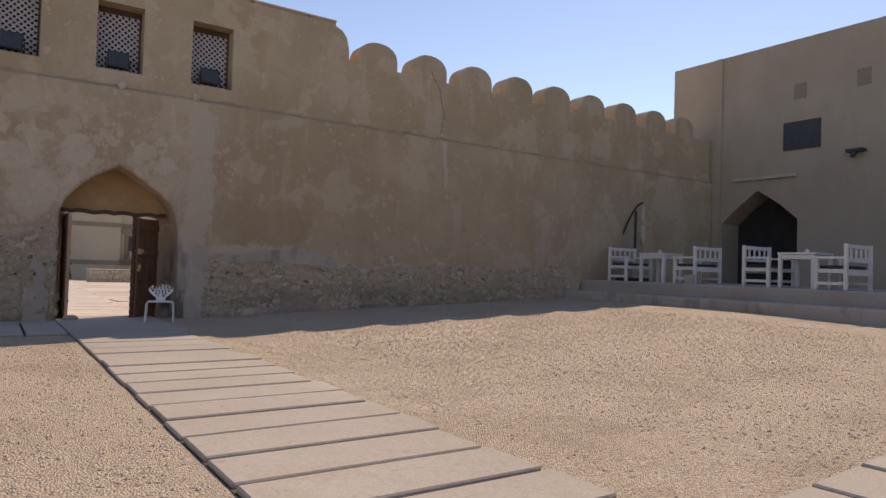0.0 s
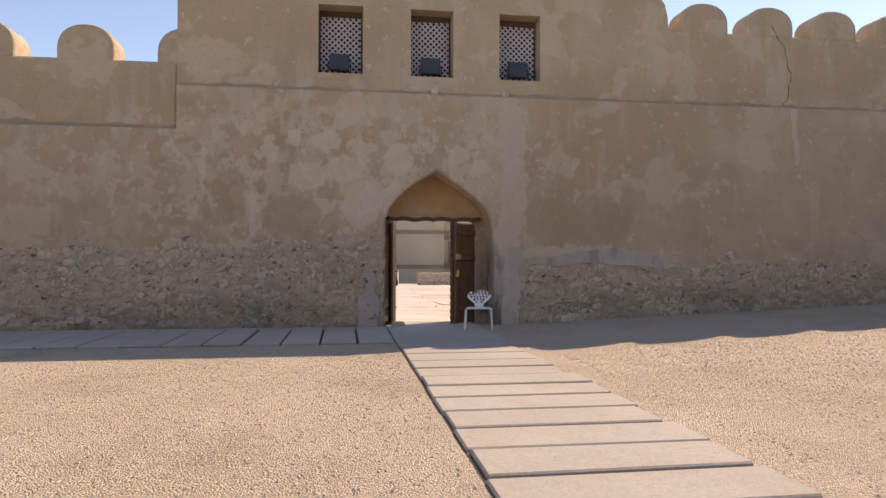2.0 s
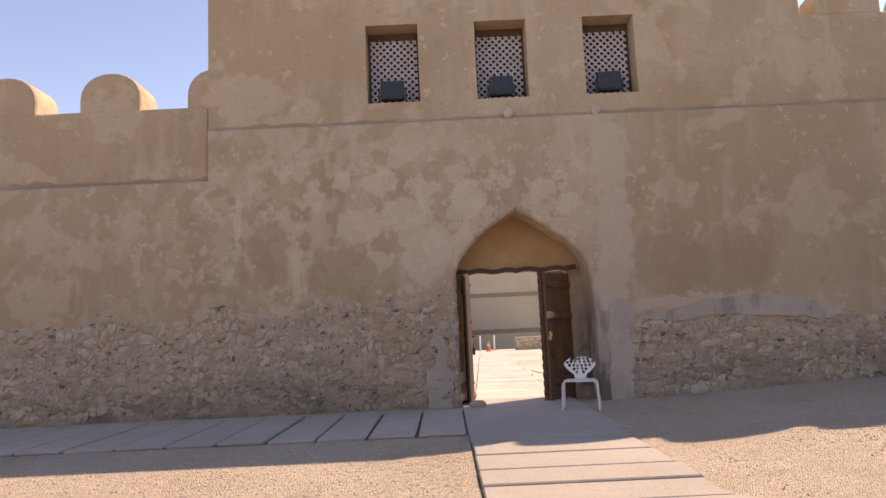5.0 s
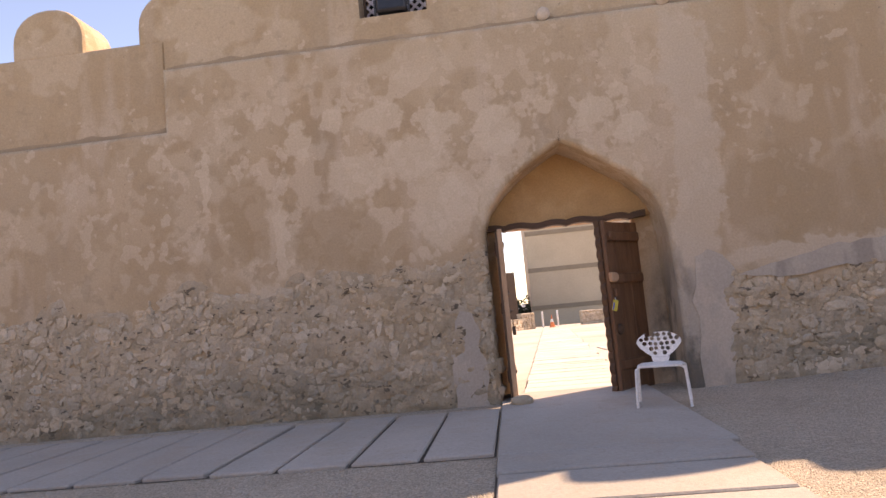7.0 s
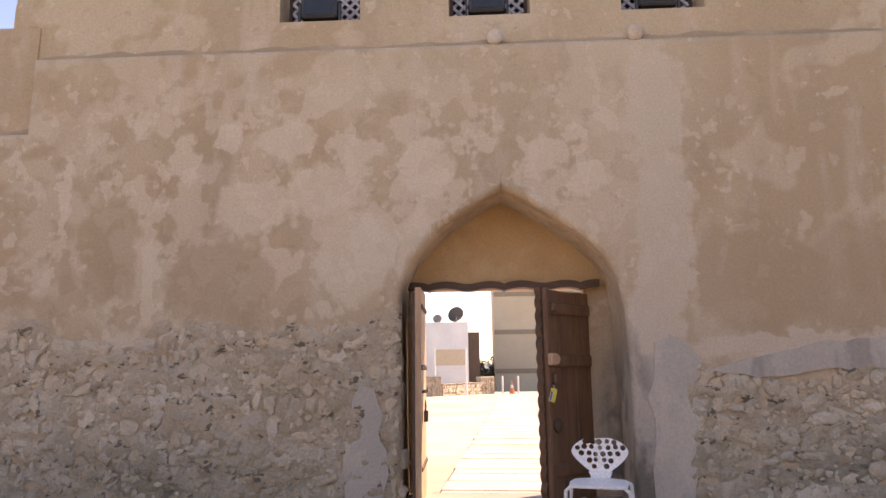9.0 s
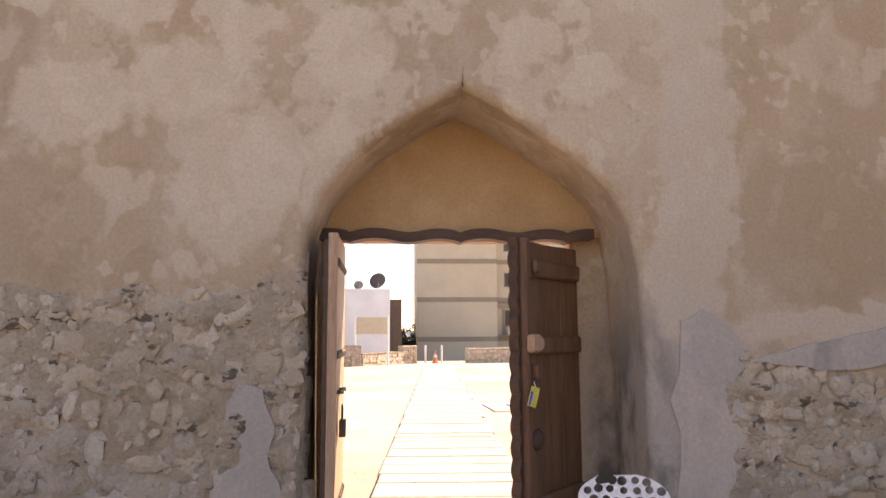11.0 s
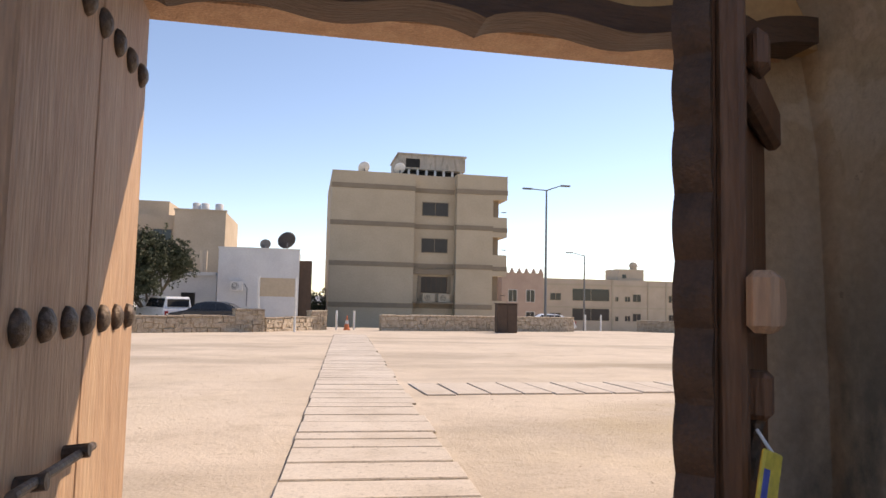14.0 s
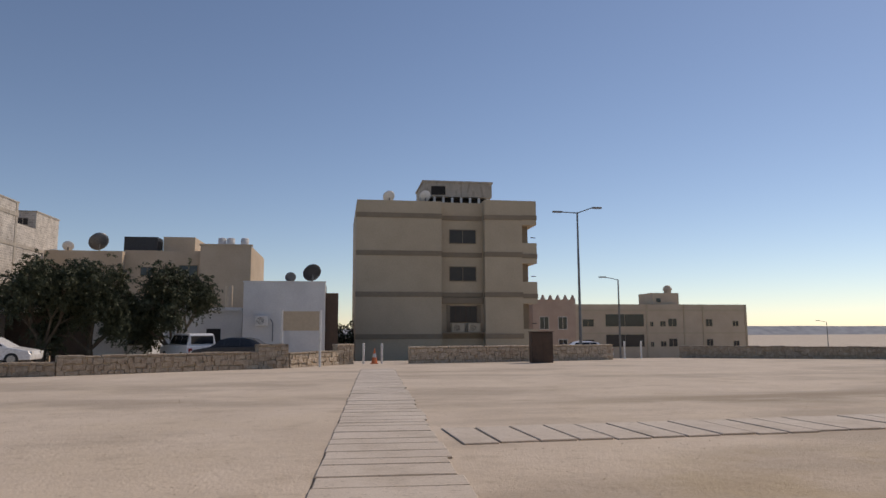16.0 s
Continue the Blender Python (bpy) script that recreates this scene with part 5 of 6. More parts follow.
def car(x, y, rz, paint, label, suv=False):
    z = ground_z(y)
    c = empty("parked_car", (x, y, z), label, "car", "parked cars", rz=rz)
    L, Wd = (4.6, 0.92) if suv else (4.5, 0.88)
    if suv:
        low = [(-2.3, 0.35), (2.3, 0.35), (2.32, 0.75), (2.2, 1.0), (1.2, 1.1), (-2.25, 1.12), (-2.32, 0.7)]
        cab_ = [(-2.22, 1.1), (1.15, 1.1), (0.55, 1.72), (0.3, 1.8), (-2.0, 1.8), (-2.15, 1.7)]
    else:
        low = [(-2.22, 0.28), (2.22, 0.28), (2.26, 0.55), (2.1, 0.74), (1.15, 0.92), (-1.5, 0.98), (-2.15, 0.92), (-2.28, 0.6)]
        cab_ = [(-1.75, 0.95), (1.2, 0.91), (0.45, 1.36), (0.1, 1.44), (-0.75, 1.43), (-1.2, 1.33)]
    bm = B()
    prism(bm, low, -Wd, Wd)
    part("body", bm, paint, c, bevel=0.06, segments=2)
    bm = B()
    lo_, hi_ = prism(bm, cab_, -Wd + 0.08, Wd - 0.08)
    ztop = max(p[1] for p in cab_)
    zlow = min(p[1] for p in cab_)
    for v in bm.verts:
        v.co.y *= 1 - 0.16 * (v.co.z - zlow) / (ztop - zlow)
    part("cabin", bm, paint, c, bevel=0.05, segments=2)
    for s in (-1, 1):
        bm = B()
        zc = zlow + 0.06
        zt = ztop - 0.1
        xa = (-2.05, -1.0, -0.1, 0.75) if suv else (-1.3, -0.5, 0.35, 0.95)
        for a, b in ((xa[0], xa[1] - 0.05), (xa[1] + 0.02, xa[2] - 0.03), (xa[2] + 0.03, xa[3])):
            sh = 0.35 if b == xa[3] else 0.0
            sl = 0.3 if (a == xa[0] and not suv) else 0.0
            yb = s * (Wd - 0.065)
            yt = s * (Wd - 0.08) * 0.86 + s * 0.012
            vs = [bm.verts.new(p) for p in ((a, yb, zc), (b, yb, zc), (b - sh, yt, zt), (a + sl, yt, zt))]
            vs2 = [bm.verts.new((v.co.x, v.co.y - s * 0.03, v.co.z)) for v in vs]
            bm.faces.new(vs)
            bm.faces.new(vs2[::-1])
            for k in range(4):
                bm.faces.new((vs[k], vs2[k], vs2[(k + 1) % 4], vs[(k + 1) % 4]))
        part("side_window", bm, CAR_GLASS, c)
    bm = B()
    if suv:
        box(bm, -2.235, -2.2, -0.65, 0.65, 1.2, 1.66)
    else:
        vs = [bm.verts.new(p) for p in ((-1.78, -0.65, 1.0), (-1.78, 0.65, 1.0), (-1.24, 0.55, 1.34), (-1.24, -0.55, 1.34))]
        bm.faces.new(vs)
        ext = bmesh.ops.extrude_face_region(bm, geom=bm.faces[:])
        bmesh.ops.translate(bm, vec=(0.02, 0, -0.02), verts=[g for g in ext["geom"] if isinstance(g, bmesh.types.BMVert)])
    part("rear_window", bm, CAR_GLASS, c)
    for s in (-1, 1):
        for xw in (-1.4, 1.4):
            bm = B()
            r = 0.37 if suv else 0.32
            tube(bm, (xw, s * (Wd - 0.2), r), (xw, s * (Wd + 0.01), r), r, r, 18)
            wl = part("wheel", bm, RUBBER, c, "black tyre")
            bm = B()
            tube(bm, (xw, s * (Wd + 0.012), r), (xw, s * (Wd + 0.02), r), r * 0.62, r * 0.55, 14)
            part("rim", bm, STEEL, wl)
        boxed("tail_light", (-2.34, -2.28, s * 0.72 - 0.1, s * 0.72 + 0.1, 0.7, 0.95 if suv else 0.85), LAMP_RED, c, "red tail light")
        boxed("headlight", (2.2, 2.27, s * 0.66 - 0.14, s * 0.66 + 0.14, 0.58, 0.7), WHITE_PAINT, c, "pale headlight")
    boxed("bumper", (-2.38, -2.3, -0.8, 0.8, 0.35, 0.55), paint, c, bevel=0.02)
    return c


car(-17.2, 37.0, 4, CAR_WHITE, "white saloon car parked behind the stone wall")
car(-9.1, 43.6, 122, CAR_WHITE, "white estate car parked behind the stone wall", True)
car(-6.0, 41.0, 172, CAR_DARK, "dark saloon car parked behind the stone wall")
car(19.0, 52.0, 178, CAR_WHITE, "white saloon car parked on the lower road")

# ---- trees ----


def tree(x, y, half, top, seed, leaves=26000, lean=0.0, trunk_h=1.6):
    """A tree whose crown reaches half metres sideways and top metres up; drooping twigs carry narrow leaves."""
    rng = random.Random(seed)
    t = empty("tree", (x, y, ground_z(y)), "dusty green acacia tree with uneven feathery crown", "tree", "street trees")
    limbs = []

    def grow(p, d, ln, r, depth):
        q = p + d * ln
        limbs.append((p, q, r, depth))
        if depth:
            for k in range(3 if depth > 1 else 4):
                nd = (d + Vector((rng.uniform(-1, 1), rng.uniform(-1, 1), rng.uniform(-0.35, 0.55))) * 0.8).normalized()
                grow(q, nd, ln * rng.uniform(0.58, 0.85), r * 0.62, depth - 1)

    root = Vector((lean, 0, trunk_h))
    for k in range(5):
        a = 2 * math.pi * k / 5 + rng.uniform(-0.5, 0.5)
        grow(root - Vector((0, 0, 0.1)), Vector((math.cos(a), math.sin(a), rng.uniform(0.35, 1.1))).normalized(), 1.0, 0.1, 3)
    reach = max(abs(q.x - lean) for _, q, _, _ in limbs)
    rise = max(q.z for _, q, _, _ in limbs) - trunk_h

    def fit(p):
        return Vector((lean + (p.x - lean) * (half - 0.4) / reach, p.y * (half - 0.4) / reach, trunk_h + (p.z - trunk_h) * (top - trunk_h - 0.3) / rise))

    bm = B()
    tube(bm, (0, 0, -0.1), root, 0.2, 0.14, 9)
    ends = []
    for p, q, r, depth in limbs:
        tube(bm, fit(p), fit(q), r, r * 0.66, 6)
        if depth < 2:
            ends.append(fit(q))
            ends.append((fit(p) + fit(q)) / 2)
    part("trunk", bm, BARK, t, "grey-brown branching trunk")
    r_ = np.random.RandomState(seed)
    per = 26
    vs, fs = [], []
    for i in range(leaves // per):
        o = np.array(ends[r_.randint(len(ends))]) + r_.normal(0, 0.24, 3)
        d = r_.normal(0, 1, 3) * (1, 1, 0.7)
        d /= np.linalg.norm(d)
        ln = r_.uniform(0.4, 1.0)
        for k in range(per):
            f_ = (k + 0.5) / per
            c = o + d * ln * f_ + np.array((0, 0, -0.45 * ln * f_ * f_)) + r_.normal(0, 0.045, 3)
            u_ = d * 0.4 + r_.normal(0, 0.8, 3)
            u_ *= r_.uniform(0.06, 0.13) / np.linalg.norm(u_)
            v_ = np.cross(u_, r_.normal(0, 1, 3))
            v_ *= r_.uniform(0.026, 0.046) / np.linalg.norm(v_)
            j = len(vs) * 4
            vs.append((c - u_, c + v_, c + u_, c - v_))
            fs.append((j, j + 1, j + 2, j + 3))
    me = bpy.data.meshes.new("crown")
    me.from_pydata(np.array(vs).reshape(-1, 3).tolist(), [], fs)
    me.materials.append(LEAF)
    cr = new("crown", me)
    cr.parent = t
    cr["label"] = "feathery olive-green crown"
    return t


tree(-16.8, 42.0, 3.1, 6.5, 3, 44000, 0.2, 1.2)
tree(-14.3, 42.9, 2.9, 6.3, 4, 44000, -0.2, 1.0)
tree(-10.3, 44.6, 2.6, 6.4, 5, 40000, 0.1, 0.8)
tree(0.5, 64.0, 2.6, 4.6, 6, 12000, 0.0, 1.2)

# ---- paving slabs ----


def slab_path(name, label, origin, rz, x0, x1, joints, zf, gap=0.05, thick=0.07, material=SLAB, seed=2, proud=0.03):
    """Slabs laid across a path that runs along the local +y."""
    rng = random.Random(seed)
    p = empty(name, origin, label, "path", kind="structure", rz=rz)
    M = p.matrix_basis
    a, b = joints[0], joints[-1]
    n = 12
    bm = B()
    rows_ = []
    for i in range(n + 1):
        y = a + (b - a) * i / n
        row = []
        for x in (x0 - 0.012, x1 - 0.05):
            wp = M @ Vector((x, y, 0))
            row.append(bm.verts.new((x, y, zf(wp.x, wp.y) + 0.004 - origin[2])))
        rows_.append(row)
    for q, r in zip(rows_, rows_[1:]):
        bm.faces.new((q[0], q[1], r[1], r[0]))
    part("bed", bm, EDGE_DARK, p, "dark earth in the joints")
    for y0, y1 in zip(joints, joints[1:]):
        bm = B()
        g = gap * rng.uniform(0.75, 1.1) / 2
        x_a, x_b = x0 + rng.uniform(-0.012, 0.012), x1 + rng.uniform(-0.04, 0.04)
        wp = M @ Vector(((x0 + x1) / 2, (y0 + y1) / 2, 0))
        zt = zf(wp.x, wp.y) + proud + rng.uniform(-0.004, 0.004) - origin[2]
        vs = box(bm, x_a, x_b, y0 + g, y1 - g, zt - thick, zt)
        for v in vs:
            wv = M @ v.co
            v.co.z += zf(wv.x, wv.y) - zf(wp.x, wp.y)
            v.co.y += rng.uniform(-0.008, 0.008)
        part("slab", bm, material, p, bevel=0.01)
    return p


def steps(a, b, d, vary=0.0, seed=1):
    r_ = random.Random(seed)
    out = [a]
    while out[-1] + d * 1.4 < b:
        out.append(out[-1] + d * (1 + r_.uniform(-vary, vary)))
    return out + [b]


slab_path("gate_path", "broad pale concrete slab path to the gate", (0, 0, 0), 0, -0.85, 0.61, ([-2.48, -2.98, -3.6] + [-4.18 - 0.487 * k for k in range(17)])[::-1], yard_z)
slab_path("wall_path", "pale concrete slab path along the foot of the wall", (-0.87, -0.45, 0), 90, -1.97, 0.0, steps(0.0, 10.0, 0.495), lambda x, y: 0.0, seed=3, gap=0.036)
slab_path("gate_apron", "grey concrete apron before the gate", (0, 0, 0), 0, -0.85, 0.68, [-2.48, 0.6], yard_z, seed=4)
slab_path("side_path", "pale slab path crossing the courtyard", (1.0, -10.9, 0), -88, 0.0, 1.5, steps(0.0, 7.0, 0.57), yard_z, seed=5)

outline_z = lambda x, y: ground_z(max(0.78, y))
slab_path("outer_path", "worn pale concrete slab path across the sand", (-0.65, 1.13, 0), -3.1, 0.0, 1.35, steps(0.0, 27.0, 0.49, 0.3), outline_z, seed=6, proud=0.03, gap=0.042, material=SLAB_PALE)
slab_path("cross_path", "pale slab path branching across the sand", (1.32, 10.1, 0), -87.9, 0.0, 1.42, steps(0.0, 16.0, 0.494, 0.05), outline_z, seed=7, proud=0.024, gap=0.034, material=SLAB_PALE)

# ---- rubble stones at the foot of the fort wall ----
rng = random.Random(11)
LUMPS = []
for k in range(14):
    bm = B()
    bmesh.ops.create_icosphere(bm, subdivisions=2, radius=1.0)
    for v in bm.verts:
        c = v.co.copy()
        v.co = Vector((math.copysign(abs(c.x) ** 0.6, c.x), math.copysign(abs(c.y) ** 0.45, c.y), math.copysign(abs(c.z) ** 0.6, c.z)))
        v.co += Vector(noise.noise_vector(c * 1.2 + Vector((k * 7.1, 0, 0)))) * 0.5 + Vector(noise.noise_vector(c * 3.1 + Vector((k * 3.3, 5, 0)))) * 0.2
    finish(bm, smooth=True)
    LUMPS.append(mesh("stone", bm, STONE))


def top_left(x):
    return 1.45 - 0.006 * (x + 1) ** 2 + 0.05 * math.sin(x * 4.1)


def top_right(x):
    return 1.04 + 0.03 * (x - 1.4) / 3 + 0.06 * math.sin(x * 1.3) + 0.04 * math.sin(x * 5)


def wrap(x):
    """How far the rounded gate corner falls back from the wall's face."""
    k = min(0.98, max(0.0, (x + 0.925) / 0.06))
    return 0.06 * (1 - math.sqrt(1 - k * k)) if x < 0 else 0.0


def patched(x, z):
    return -1.36 < x < -0.99 and z < 0.95 or (1.0 < x < 1.55 and z < 1.3)


def rubble(x0, x1, top, near):
    """Mortar with an uneven upper rim, and rough courses of stones bedded in it."""
    bm = B()
    nx, nz = int((x1 - x0) / 0.034), 46
    grid = []
    for i in range(nx + 1):
        x = x0 + (x1 - x0) * i / nx
        zb, zt = yard_z(x, 0) - 0.1, top(x) + 0.22
        col = []
        for k in range(nz + 1):
            z = zb + (zt - zb) * k / nz
            fade = min(1.0, max(0.0, (top(x) + 0.3 * noise.noise(Vector((x * 2.2, 1.7, z * 2.2))) - z) / 0.12 + 0.5))
            ends = min(1.0, (x - x0) / 0.15, (x1 - x) / 0.15 if x > 0 else 1.0)
            h = 0.02 + 0.034 * noise.noise(Vector((x * 6, 0, z * 7))) + 0.028 * noise.noise(Vector((x * 17, 3, z * 17)))
            col.append(bm.verts.new((x, wrap(x) + 0.012 - max(0.0, h) * fade * max(0.0, ends) - (0.006 if fade > 0.6 else 0), z)))
        grid.append(col)
    for a, b in zip(grid, grid[1:]):
        for k in range(nz):
            bm.faces.new((a[k], b[k], b[k + 1], a[k + 1]))
    part("rubble_mortar", bm, RUBBLE, wall_n, "exposed rubble masonry band", smooth=True)
    rest_v, rest_f = [], []
    z = 0.06
    row = 0
    while z < 1.5:
        hh = rng.uniform(0.09, 0.17)
        x = x0 + rng.uniform(0.05, 0.2)
        while x < x1 - 0.05:
            w = rng.choice((rng.uniform(0.07, 0.14), rng.uniform(0.12, 0.3)))
            cz = z + hh / 2 + rng.uniform(-0.05, 0.05)
            if yard_z(x, 0) + 0.0 < cz < top(x) - 0.03 + 0.2 * noise.noise(Vector((x * 2, 9, 0))) and not patched(x + w / 2, cz) and rng.random() < 0.95:
                sx, sz = w / 2 * rng.uniform(0.7, 1.1), hh / 2 * rng.uniform(0.7, 1.1)
                me = rng.choice(LUMPS)
                mx = Matrix.LocRotScale((x + w / 2, wrap(x + w / 2), cz), Euler((0, rng.uniform(-0.5, 0.5), 0.6 * min(1, wrap(x + w / 2) * 25))), (sx, rng.uniform(0.011, 0.028), sz))
                if near[0] < x < near[1]:
                    ob = new("stone", me)
                    ob.parent = wall_n
                    ob.matrix_basis = mx
                else:
                    k = len(rest_v)
                    rest_v += [tuple(mx @ v.co) for v in me.vertices]
                    rest_f += [tuple(k + q for q in p.vertices) for p in me.polygons]
            x += w
        z += hh
        row += 1
    # small chinking stones pressed into the joints
    chip = []
    for k in range(5):
        cb = B()
        bmesh.ops.create_icosphere(cb, subdivisions=1, radius=1.0)
        chip.append(([v.co * (1 + 0.5 * noise.noise(v.co * 1.7 + Vector((k * 4.1, 0, 2)))) for v in cb.verts], [[v.index for v in f.verts] for f in cb.faces]))
        cb.free()
    for i in range(int((x1 - x0) * 190)):
        x, zc = rng.uniform(x0 + 0.05, x1 - 0.04), rng.uniform(0.02, 1.5)
        if zc < yard_z(x, 0) or zc > top(x) + 0.15 * noise.noise(Vector((x * 2, 9, 0))) or patched(x, zc):
            continue
        q = rng.uniform(0.012, 0.038)
        mx = Matrix.LocRotScale((x, wrap(x) - 0.014, zc), Euler((0, rng.uniform(0, 3), 0)), (q * rng.uniform(0.8, 1.6), rng.uniform(0.008, 0.02), q * 0.8))
        cv, cf = rng.choice(chip)
        k = len(rest_v)
        rest_v += [tuple(mx @ v) for v in cv]
        rest_f += [tuple(k + j for j in f) for f in cf]
    me = bpy.data.meshes.new("stones")
    me.from_pydata(rest_v, [], rest_f)
    me.materials.append(STONE)
    ob = tagged(new("stones", me), kind="stuff")
    ob.parent = wall_n


rubble(-10.5, -0.858, top_left, (-3.9, -0.8))
# stones round the gate corner
z = 0.05
while z < 1.36:
    hh = rng.uniform(0.06, 0.13)
    for x, y, a in ((-0.905, 0.022, 40), (-0.862, 0.075, 75)):
        if rng.random() < 0.85:
            ob = new("stone", rng.choice(LUMPS))
            ob.parent = wall_n
            ob.matrix_basis = Matrix.LocRotScale((x + rng.uniform(-0.008, 0.004), y + rng.uniform(-0.02, 0.02), z + hh / 2), Euler((0, 0, radians(a))),
                                                 (rng.uniform(0.04, 0.075), rng.uniform(0.008, 0.018), hh / 2 * rng.uniform(0.85, 1.2)))
    z += hh
rubble(1.36, 10.7, top_right, (1.4, 4.2))
STAIN = layered("dark_weathering", ((0.31, 0.23, 0.155), (0.38, 0.285, 0.195)), [((0.43, 0.325, 0.225), 2.5, (1, 1, 1), 0.5, 0.6, 0.7)])
PALE = layered("pale_repair_and_sunlit_rim", ((0.50, 0.41, 0.32), (0.57, 0.475, 0.38)), [((0.47, 0.36, 0.26), 2.5, (1, 1, 0.5), 0.5, 0.6, 0.7)])


def strip(name, x0, x1, z, h, y, material, label, seed, step=0.15):
    """A thin weathered coat with an uneven upper rim."""
    n_ = int((x1 - x0) / step)
    up_ = [(x0 + (x1 - x0) * i / n_, z + h * (0.35 + 0.9 * abs(noise.noise(Vector((i * 0.31, seed, 0)))) + 0.3 * noise.noise(Vector((i * 1.7, seed, 4))))) for i in range(n_ + 1)]
    b_ = B()
    prism(b_, [(x0, z)] + [(p[0], max(p[1], z + 0.012)) for p in up_] + [(x1, z)], y, y + 0.03)
    return part(name, b_, material, wall_n, label)


strip("weathered_band", XS + 0.02, X1 - 0.1, LEDGE + 0.002, 0.1, UP0 - 0.005, STAIN, "dark weathering above the ledge", 2.0)
strip("weathered_band", -20.0, XS - 0.02, LEDGE_L + 0.002, 0.16, UP0 + 0.015, STAIN, "dark weathering above the ledge", 5.0)


def streak(pts, w, y, material, label, name="crack"):
    b_ = B()
    left_, right_ = [], []
    for i, (x, z) in enumerate(pts):
        ww = w * (0.4 + 0.8 * abs(noise.noise(Vector((i * 0.9, x, 0)))))
        left_.append((x - ww, z))
        right_.append((x + ww, z))
    prism(b_, left_ + right_[::-1], y, y + 0.02)
    part(name, b_, material, wall_n, label)


r2 = random.Random(4)
streak([(6.36 + 0.34 * math.sin(k / 26 * 2.5) + r2.uniform(-0.035, 0.035), 5.5 - 0.0575 * k) for k in range(27)], 0.008, UP0 - 0.004, DARK, "long dark settlement crack")
streak([(0.004 * math.sin(k * 1.7), 2.75 - 0.014 * k) for k in range(9)], 0.0016, -0.003, DARK, "hairline crack above the arch")
streak([(6.7 + 0.008 * k + r2.uniform(-0.02, 0.02), 3.94 - 0.13 * k) for k in range(9)], 0.085, -0.006, PALE, "pale run of plaster under the crack", "plaster_run")
for x in (-0.02, 1.22):
    b_ = B()
    bmesh.ops.create_icosphere(b_, subdivisions=2, radius=0.075)
    for v in b_.verts:
        v.co.y *= 0.5
        v.co += Vector(noise.noise_vector(v.co * 20 + Vector((x, 0, 0)))) * 0.015
    bmesh.ops.translate(b_, vec=(x, 0.02, LEDGE + 0.05), verts=b_.verts[:])
    part("plaster_knob", b_, PALE, wall_n, "small pale plaster knob", smooth=True)


def uneven(pts, amount, seed):
    """The closed outline pts, cut finer and roughened."""
    out = []
    for i_, (a_, b_) in enumerate(zip(pts, pts[1:] + pts[:1])):
        for k in range(6):
            t_ = k / 6
            x, z = a_[0] + (b_[0] - a_[0]) * t_, a_[1] + (b_[1] - a_[1]) * t_
            v = noise.noise_vector(Vector((x * 5, z * 5, seed)))
            out.append((x + v.x * amount, z + v.y * amount))
    return out


for pts, y, seed, lab in (
        ([(-1.34, -0.3), (-0.96, -0.3), (-0.98, 0.25), (-1.0, 0.5), (-1.03, 0.8), (-1.08, 0.95), (-1.2, 0.99), (-1.29, 0.9), (-1.33, 0.5)], -0.024, 1.0, "smooth grey cement repair patch"),
        ([(1.15, -0.3), (1.45, -0.3), (1.5, 0.4), (1.58, 0.7), (1.5, 0.95), (1.58, 1.1), (1.5, 1.3), (1.35, 1.36), (1.2, 1.3), (1.15, 0.9)], -0.012, 2.0, "uneven cement repair beside the gate"),
        ([(1.6, 1.06), (2.0, 1.0), (2.6, 1.08), (3.3, 1.05), (4.1, 0.98), (4.5, 1.0), (3.9, 1.2), (3.3, 1.32), (2.6, 1.3), (2.0, 1.2)], -0.03, 3.0, "pale cement smear above the rubble")):
    bm = B()
    prism(bm, uneven(pts, 0.07, seed), y, 0.05)
    part("cement_patch", bm, CEMENT, wall_n, lab)

# ---- loose pebbles ----


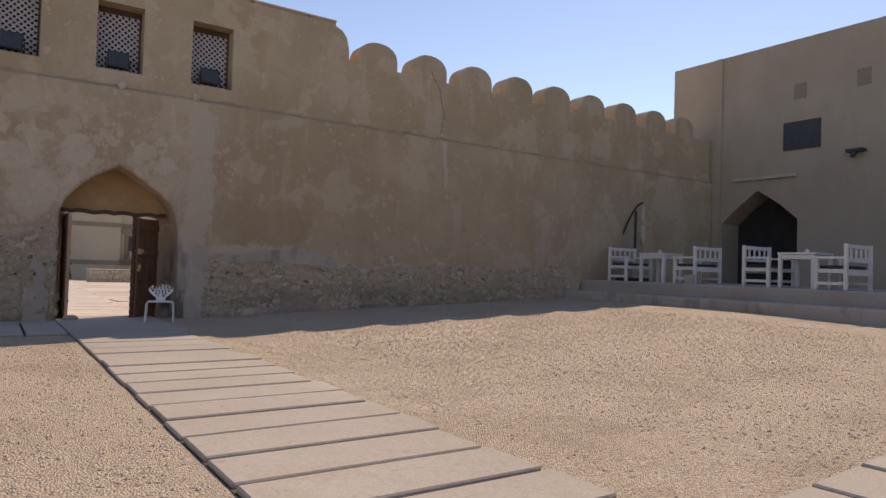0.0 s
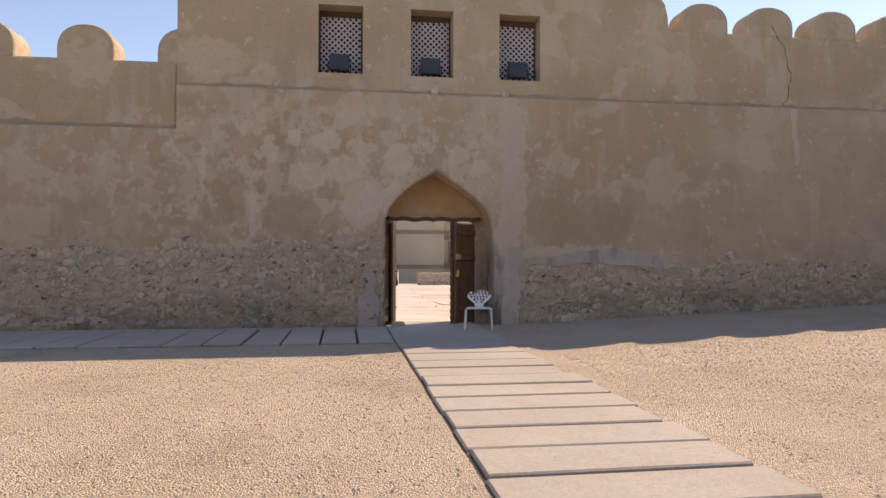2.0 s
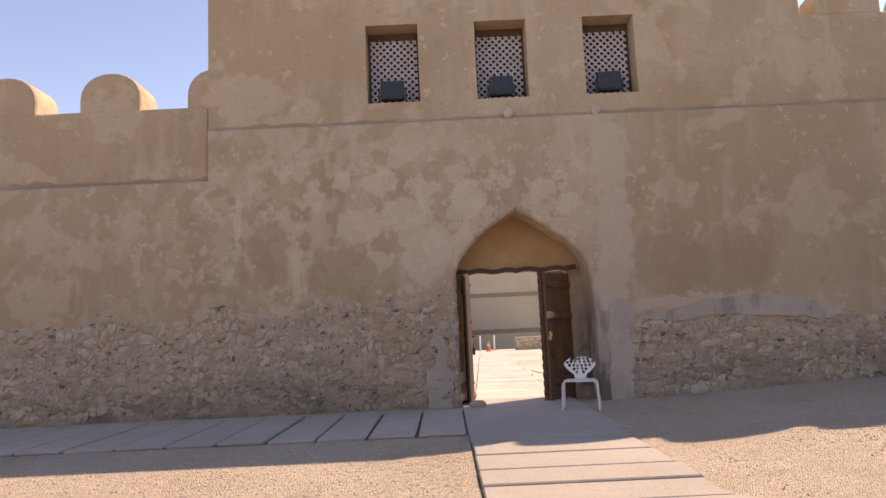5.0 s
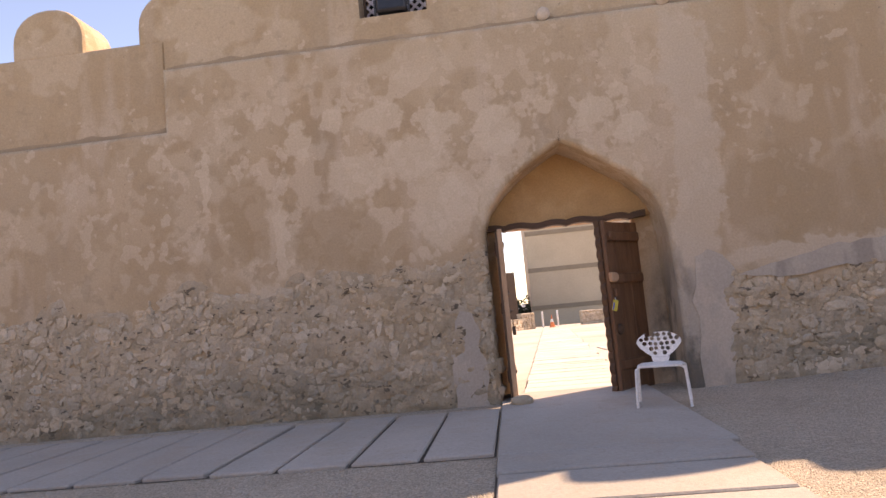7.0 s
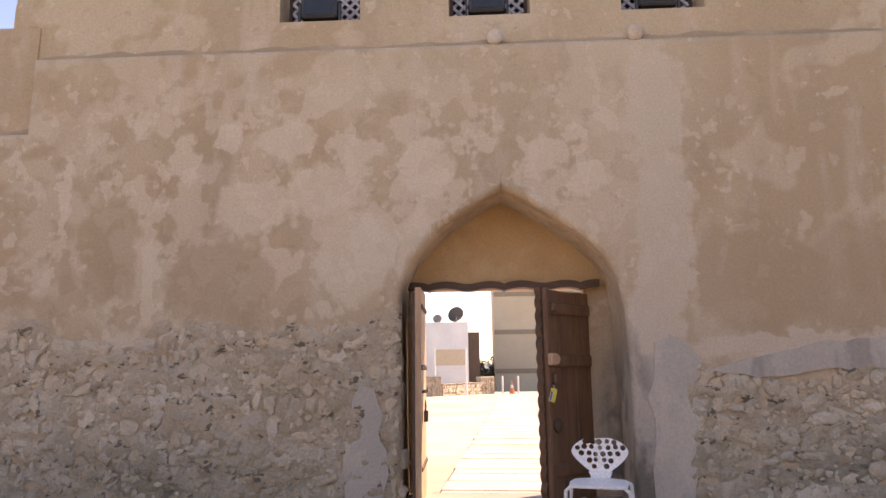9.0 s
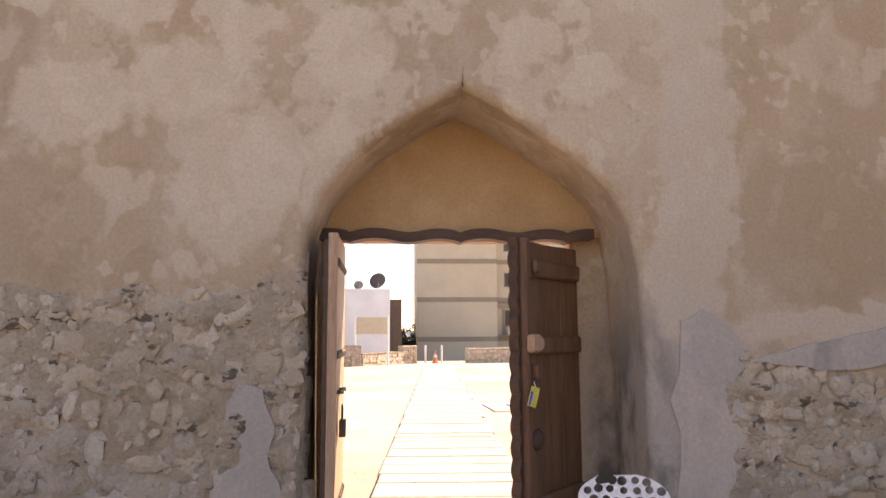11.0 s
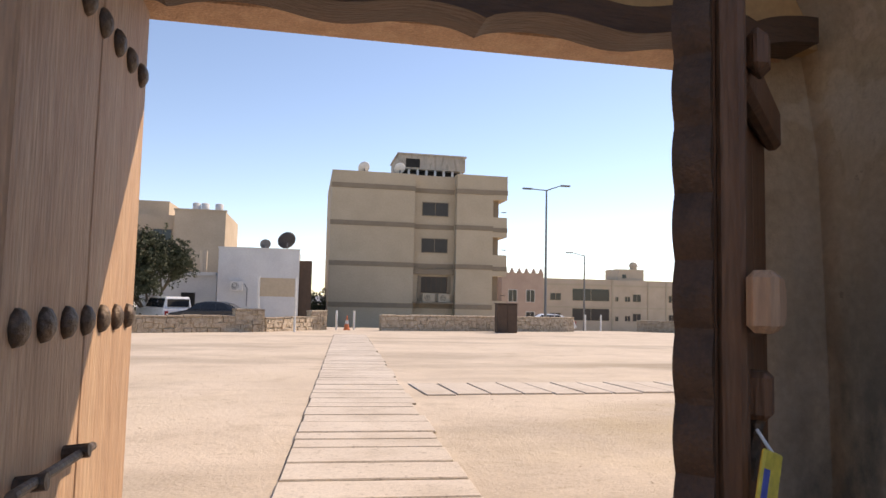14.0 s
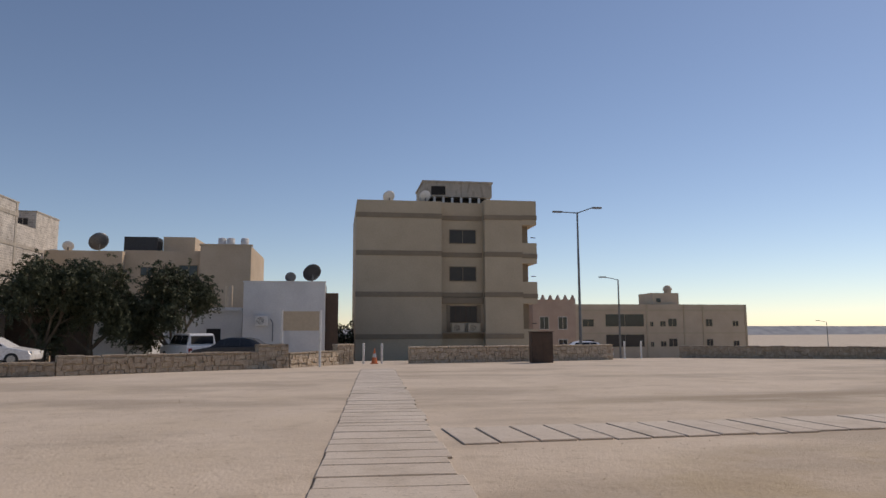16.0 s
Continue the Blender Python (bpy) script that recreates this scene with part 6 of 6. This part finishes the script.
def pebbles(name, label, count, area, zf, size, material, seed, skip):
    r_ = np.random.RandomState(seed)
    base = np.array([(1, 0, 0), (-1, 0, 0), (0, 1, 0), (0, -1, 0), (0, 0, 0.7), (0, 0, -0.7)], float)
    tri = np.array([(0, 2, 4), (2, 1, 4), (1, 3, 4), (3, 0, 4), (2, 0, 5), (1, 2, 5), (3, 1, 5), (0, 3, 5)])
    vs, fs = [], []
    for _ in range(count):
        x, y = r_.uniform(area[0], area[1]), r_.uniform(area[2], area[3])
        if skip(x, y):
            continue
        a = r_.uniform(0, 6.28)
        sc = size * r_.uniform(0.4, 1.0) * np.array([r_.uniform(0.8, 1.4), 1.0, r_.uniform(0.5, 0.9)])
        p = base * sc * (1 + r_.uniform(-0.2, 0.2, (6, 1)))
        c_, s_ = math.cos(a), math.sin(a)
        q = np.stack([p[:, 0] * c_ - p[:, 1] * s_ + x, p[:, 0] * s_ + p[:, 1] * c_ + y, p[:, 2] + zf(x, y) + size * 0.15], 1)
        fs.append(tri + 6 * len(vs))
        vs.append(q)
    me = bpy.data.meshes.new(name)
    me.from_pydata(np.concatenate(vs).tolist(), [], np.concatenate(fs).tolist())
    me.materials.append(material)
    return tagged(new(name, me), label, "pebbles", kind="stuff")


PEBBLE = mat("pebble", [(0.36, 0.28, 0.20), (0.50, 0.41, 0.31), (0.64, 0.56, 0.46)], 30, 90, 0.9, 0.2, 80, contrast=0.5)
pebbles("gravel_pebbles", "loose pale pebbles lying on the gravel", 22000, (-6, 9, -11.2, -0.1), yard_z, 0.017, PEBBLE, 3,
        lambda x, y: -0.92 < x < 0.9 or (x < -0.9 and -2.1 < y < -0.5))
pebbles("sand_pebbles", "scattered small stones on the packed sand", 1500, (-9, 12, 1.6, 17), lambda x, y: ground_z(y), 0.012, PEBBLE, 4,
        lambda x, y: -0.7 < x < 1.5)

# ragged outer rim of the gateway, beyond the door frame
for side, x_in, x_out in (("left", -0.765, -0.86), ("right", 0.757, 0.86)):
    bm = B()
    rim = [(x_in + 0.014 * noise.noise(Vector((k * 0.45, x_in * 9, 0))) + 0.008 * noise.noise(Vector((k * 1.9, 3, x_in))), -0.3 + 2.5 * k / 60) for k in range(61)]
    prism(bm, rim + [(x_out, 2.2), (x_out, -0.3)], YO + 0.002, YO + 0.05)
    # pale plaster, its light tone also standing in for sun on the rim
    part("outer_rim", bm, PALE, wall_n, "ragged plaster rim outside the door frame", bevel=0.01)

# the drawn plan, brought to metres
for ob in list(scene.objects):
    if ob.parent is None and ob.type in {"MESH", "EMPTY"}:
        ob.matrix_basis = Matrix.Scale(UNIT, 4) @ ob.matrix_basis
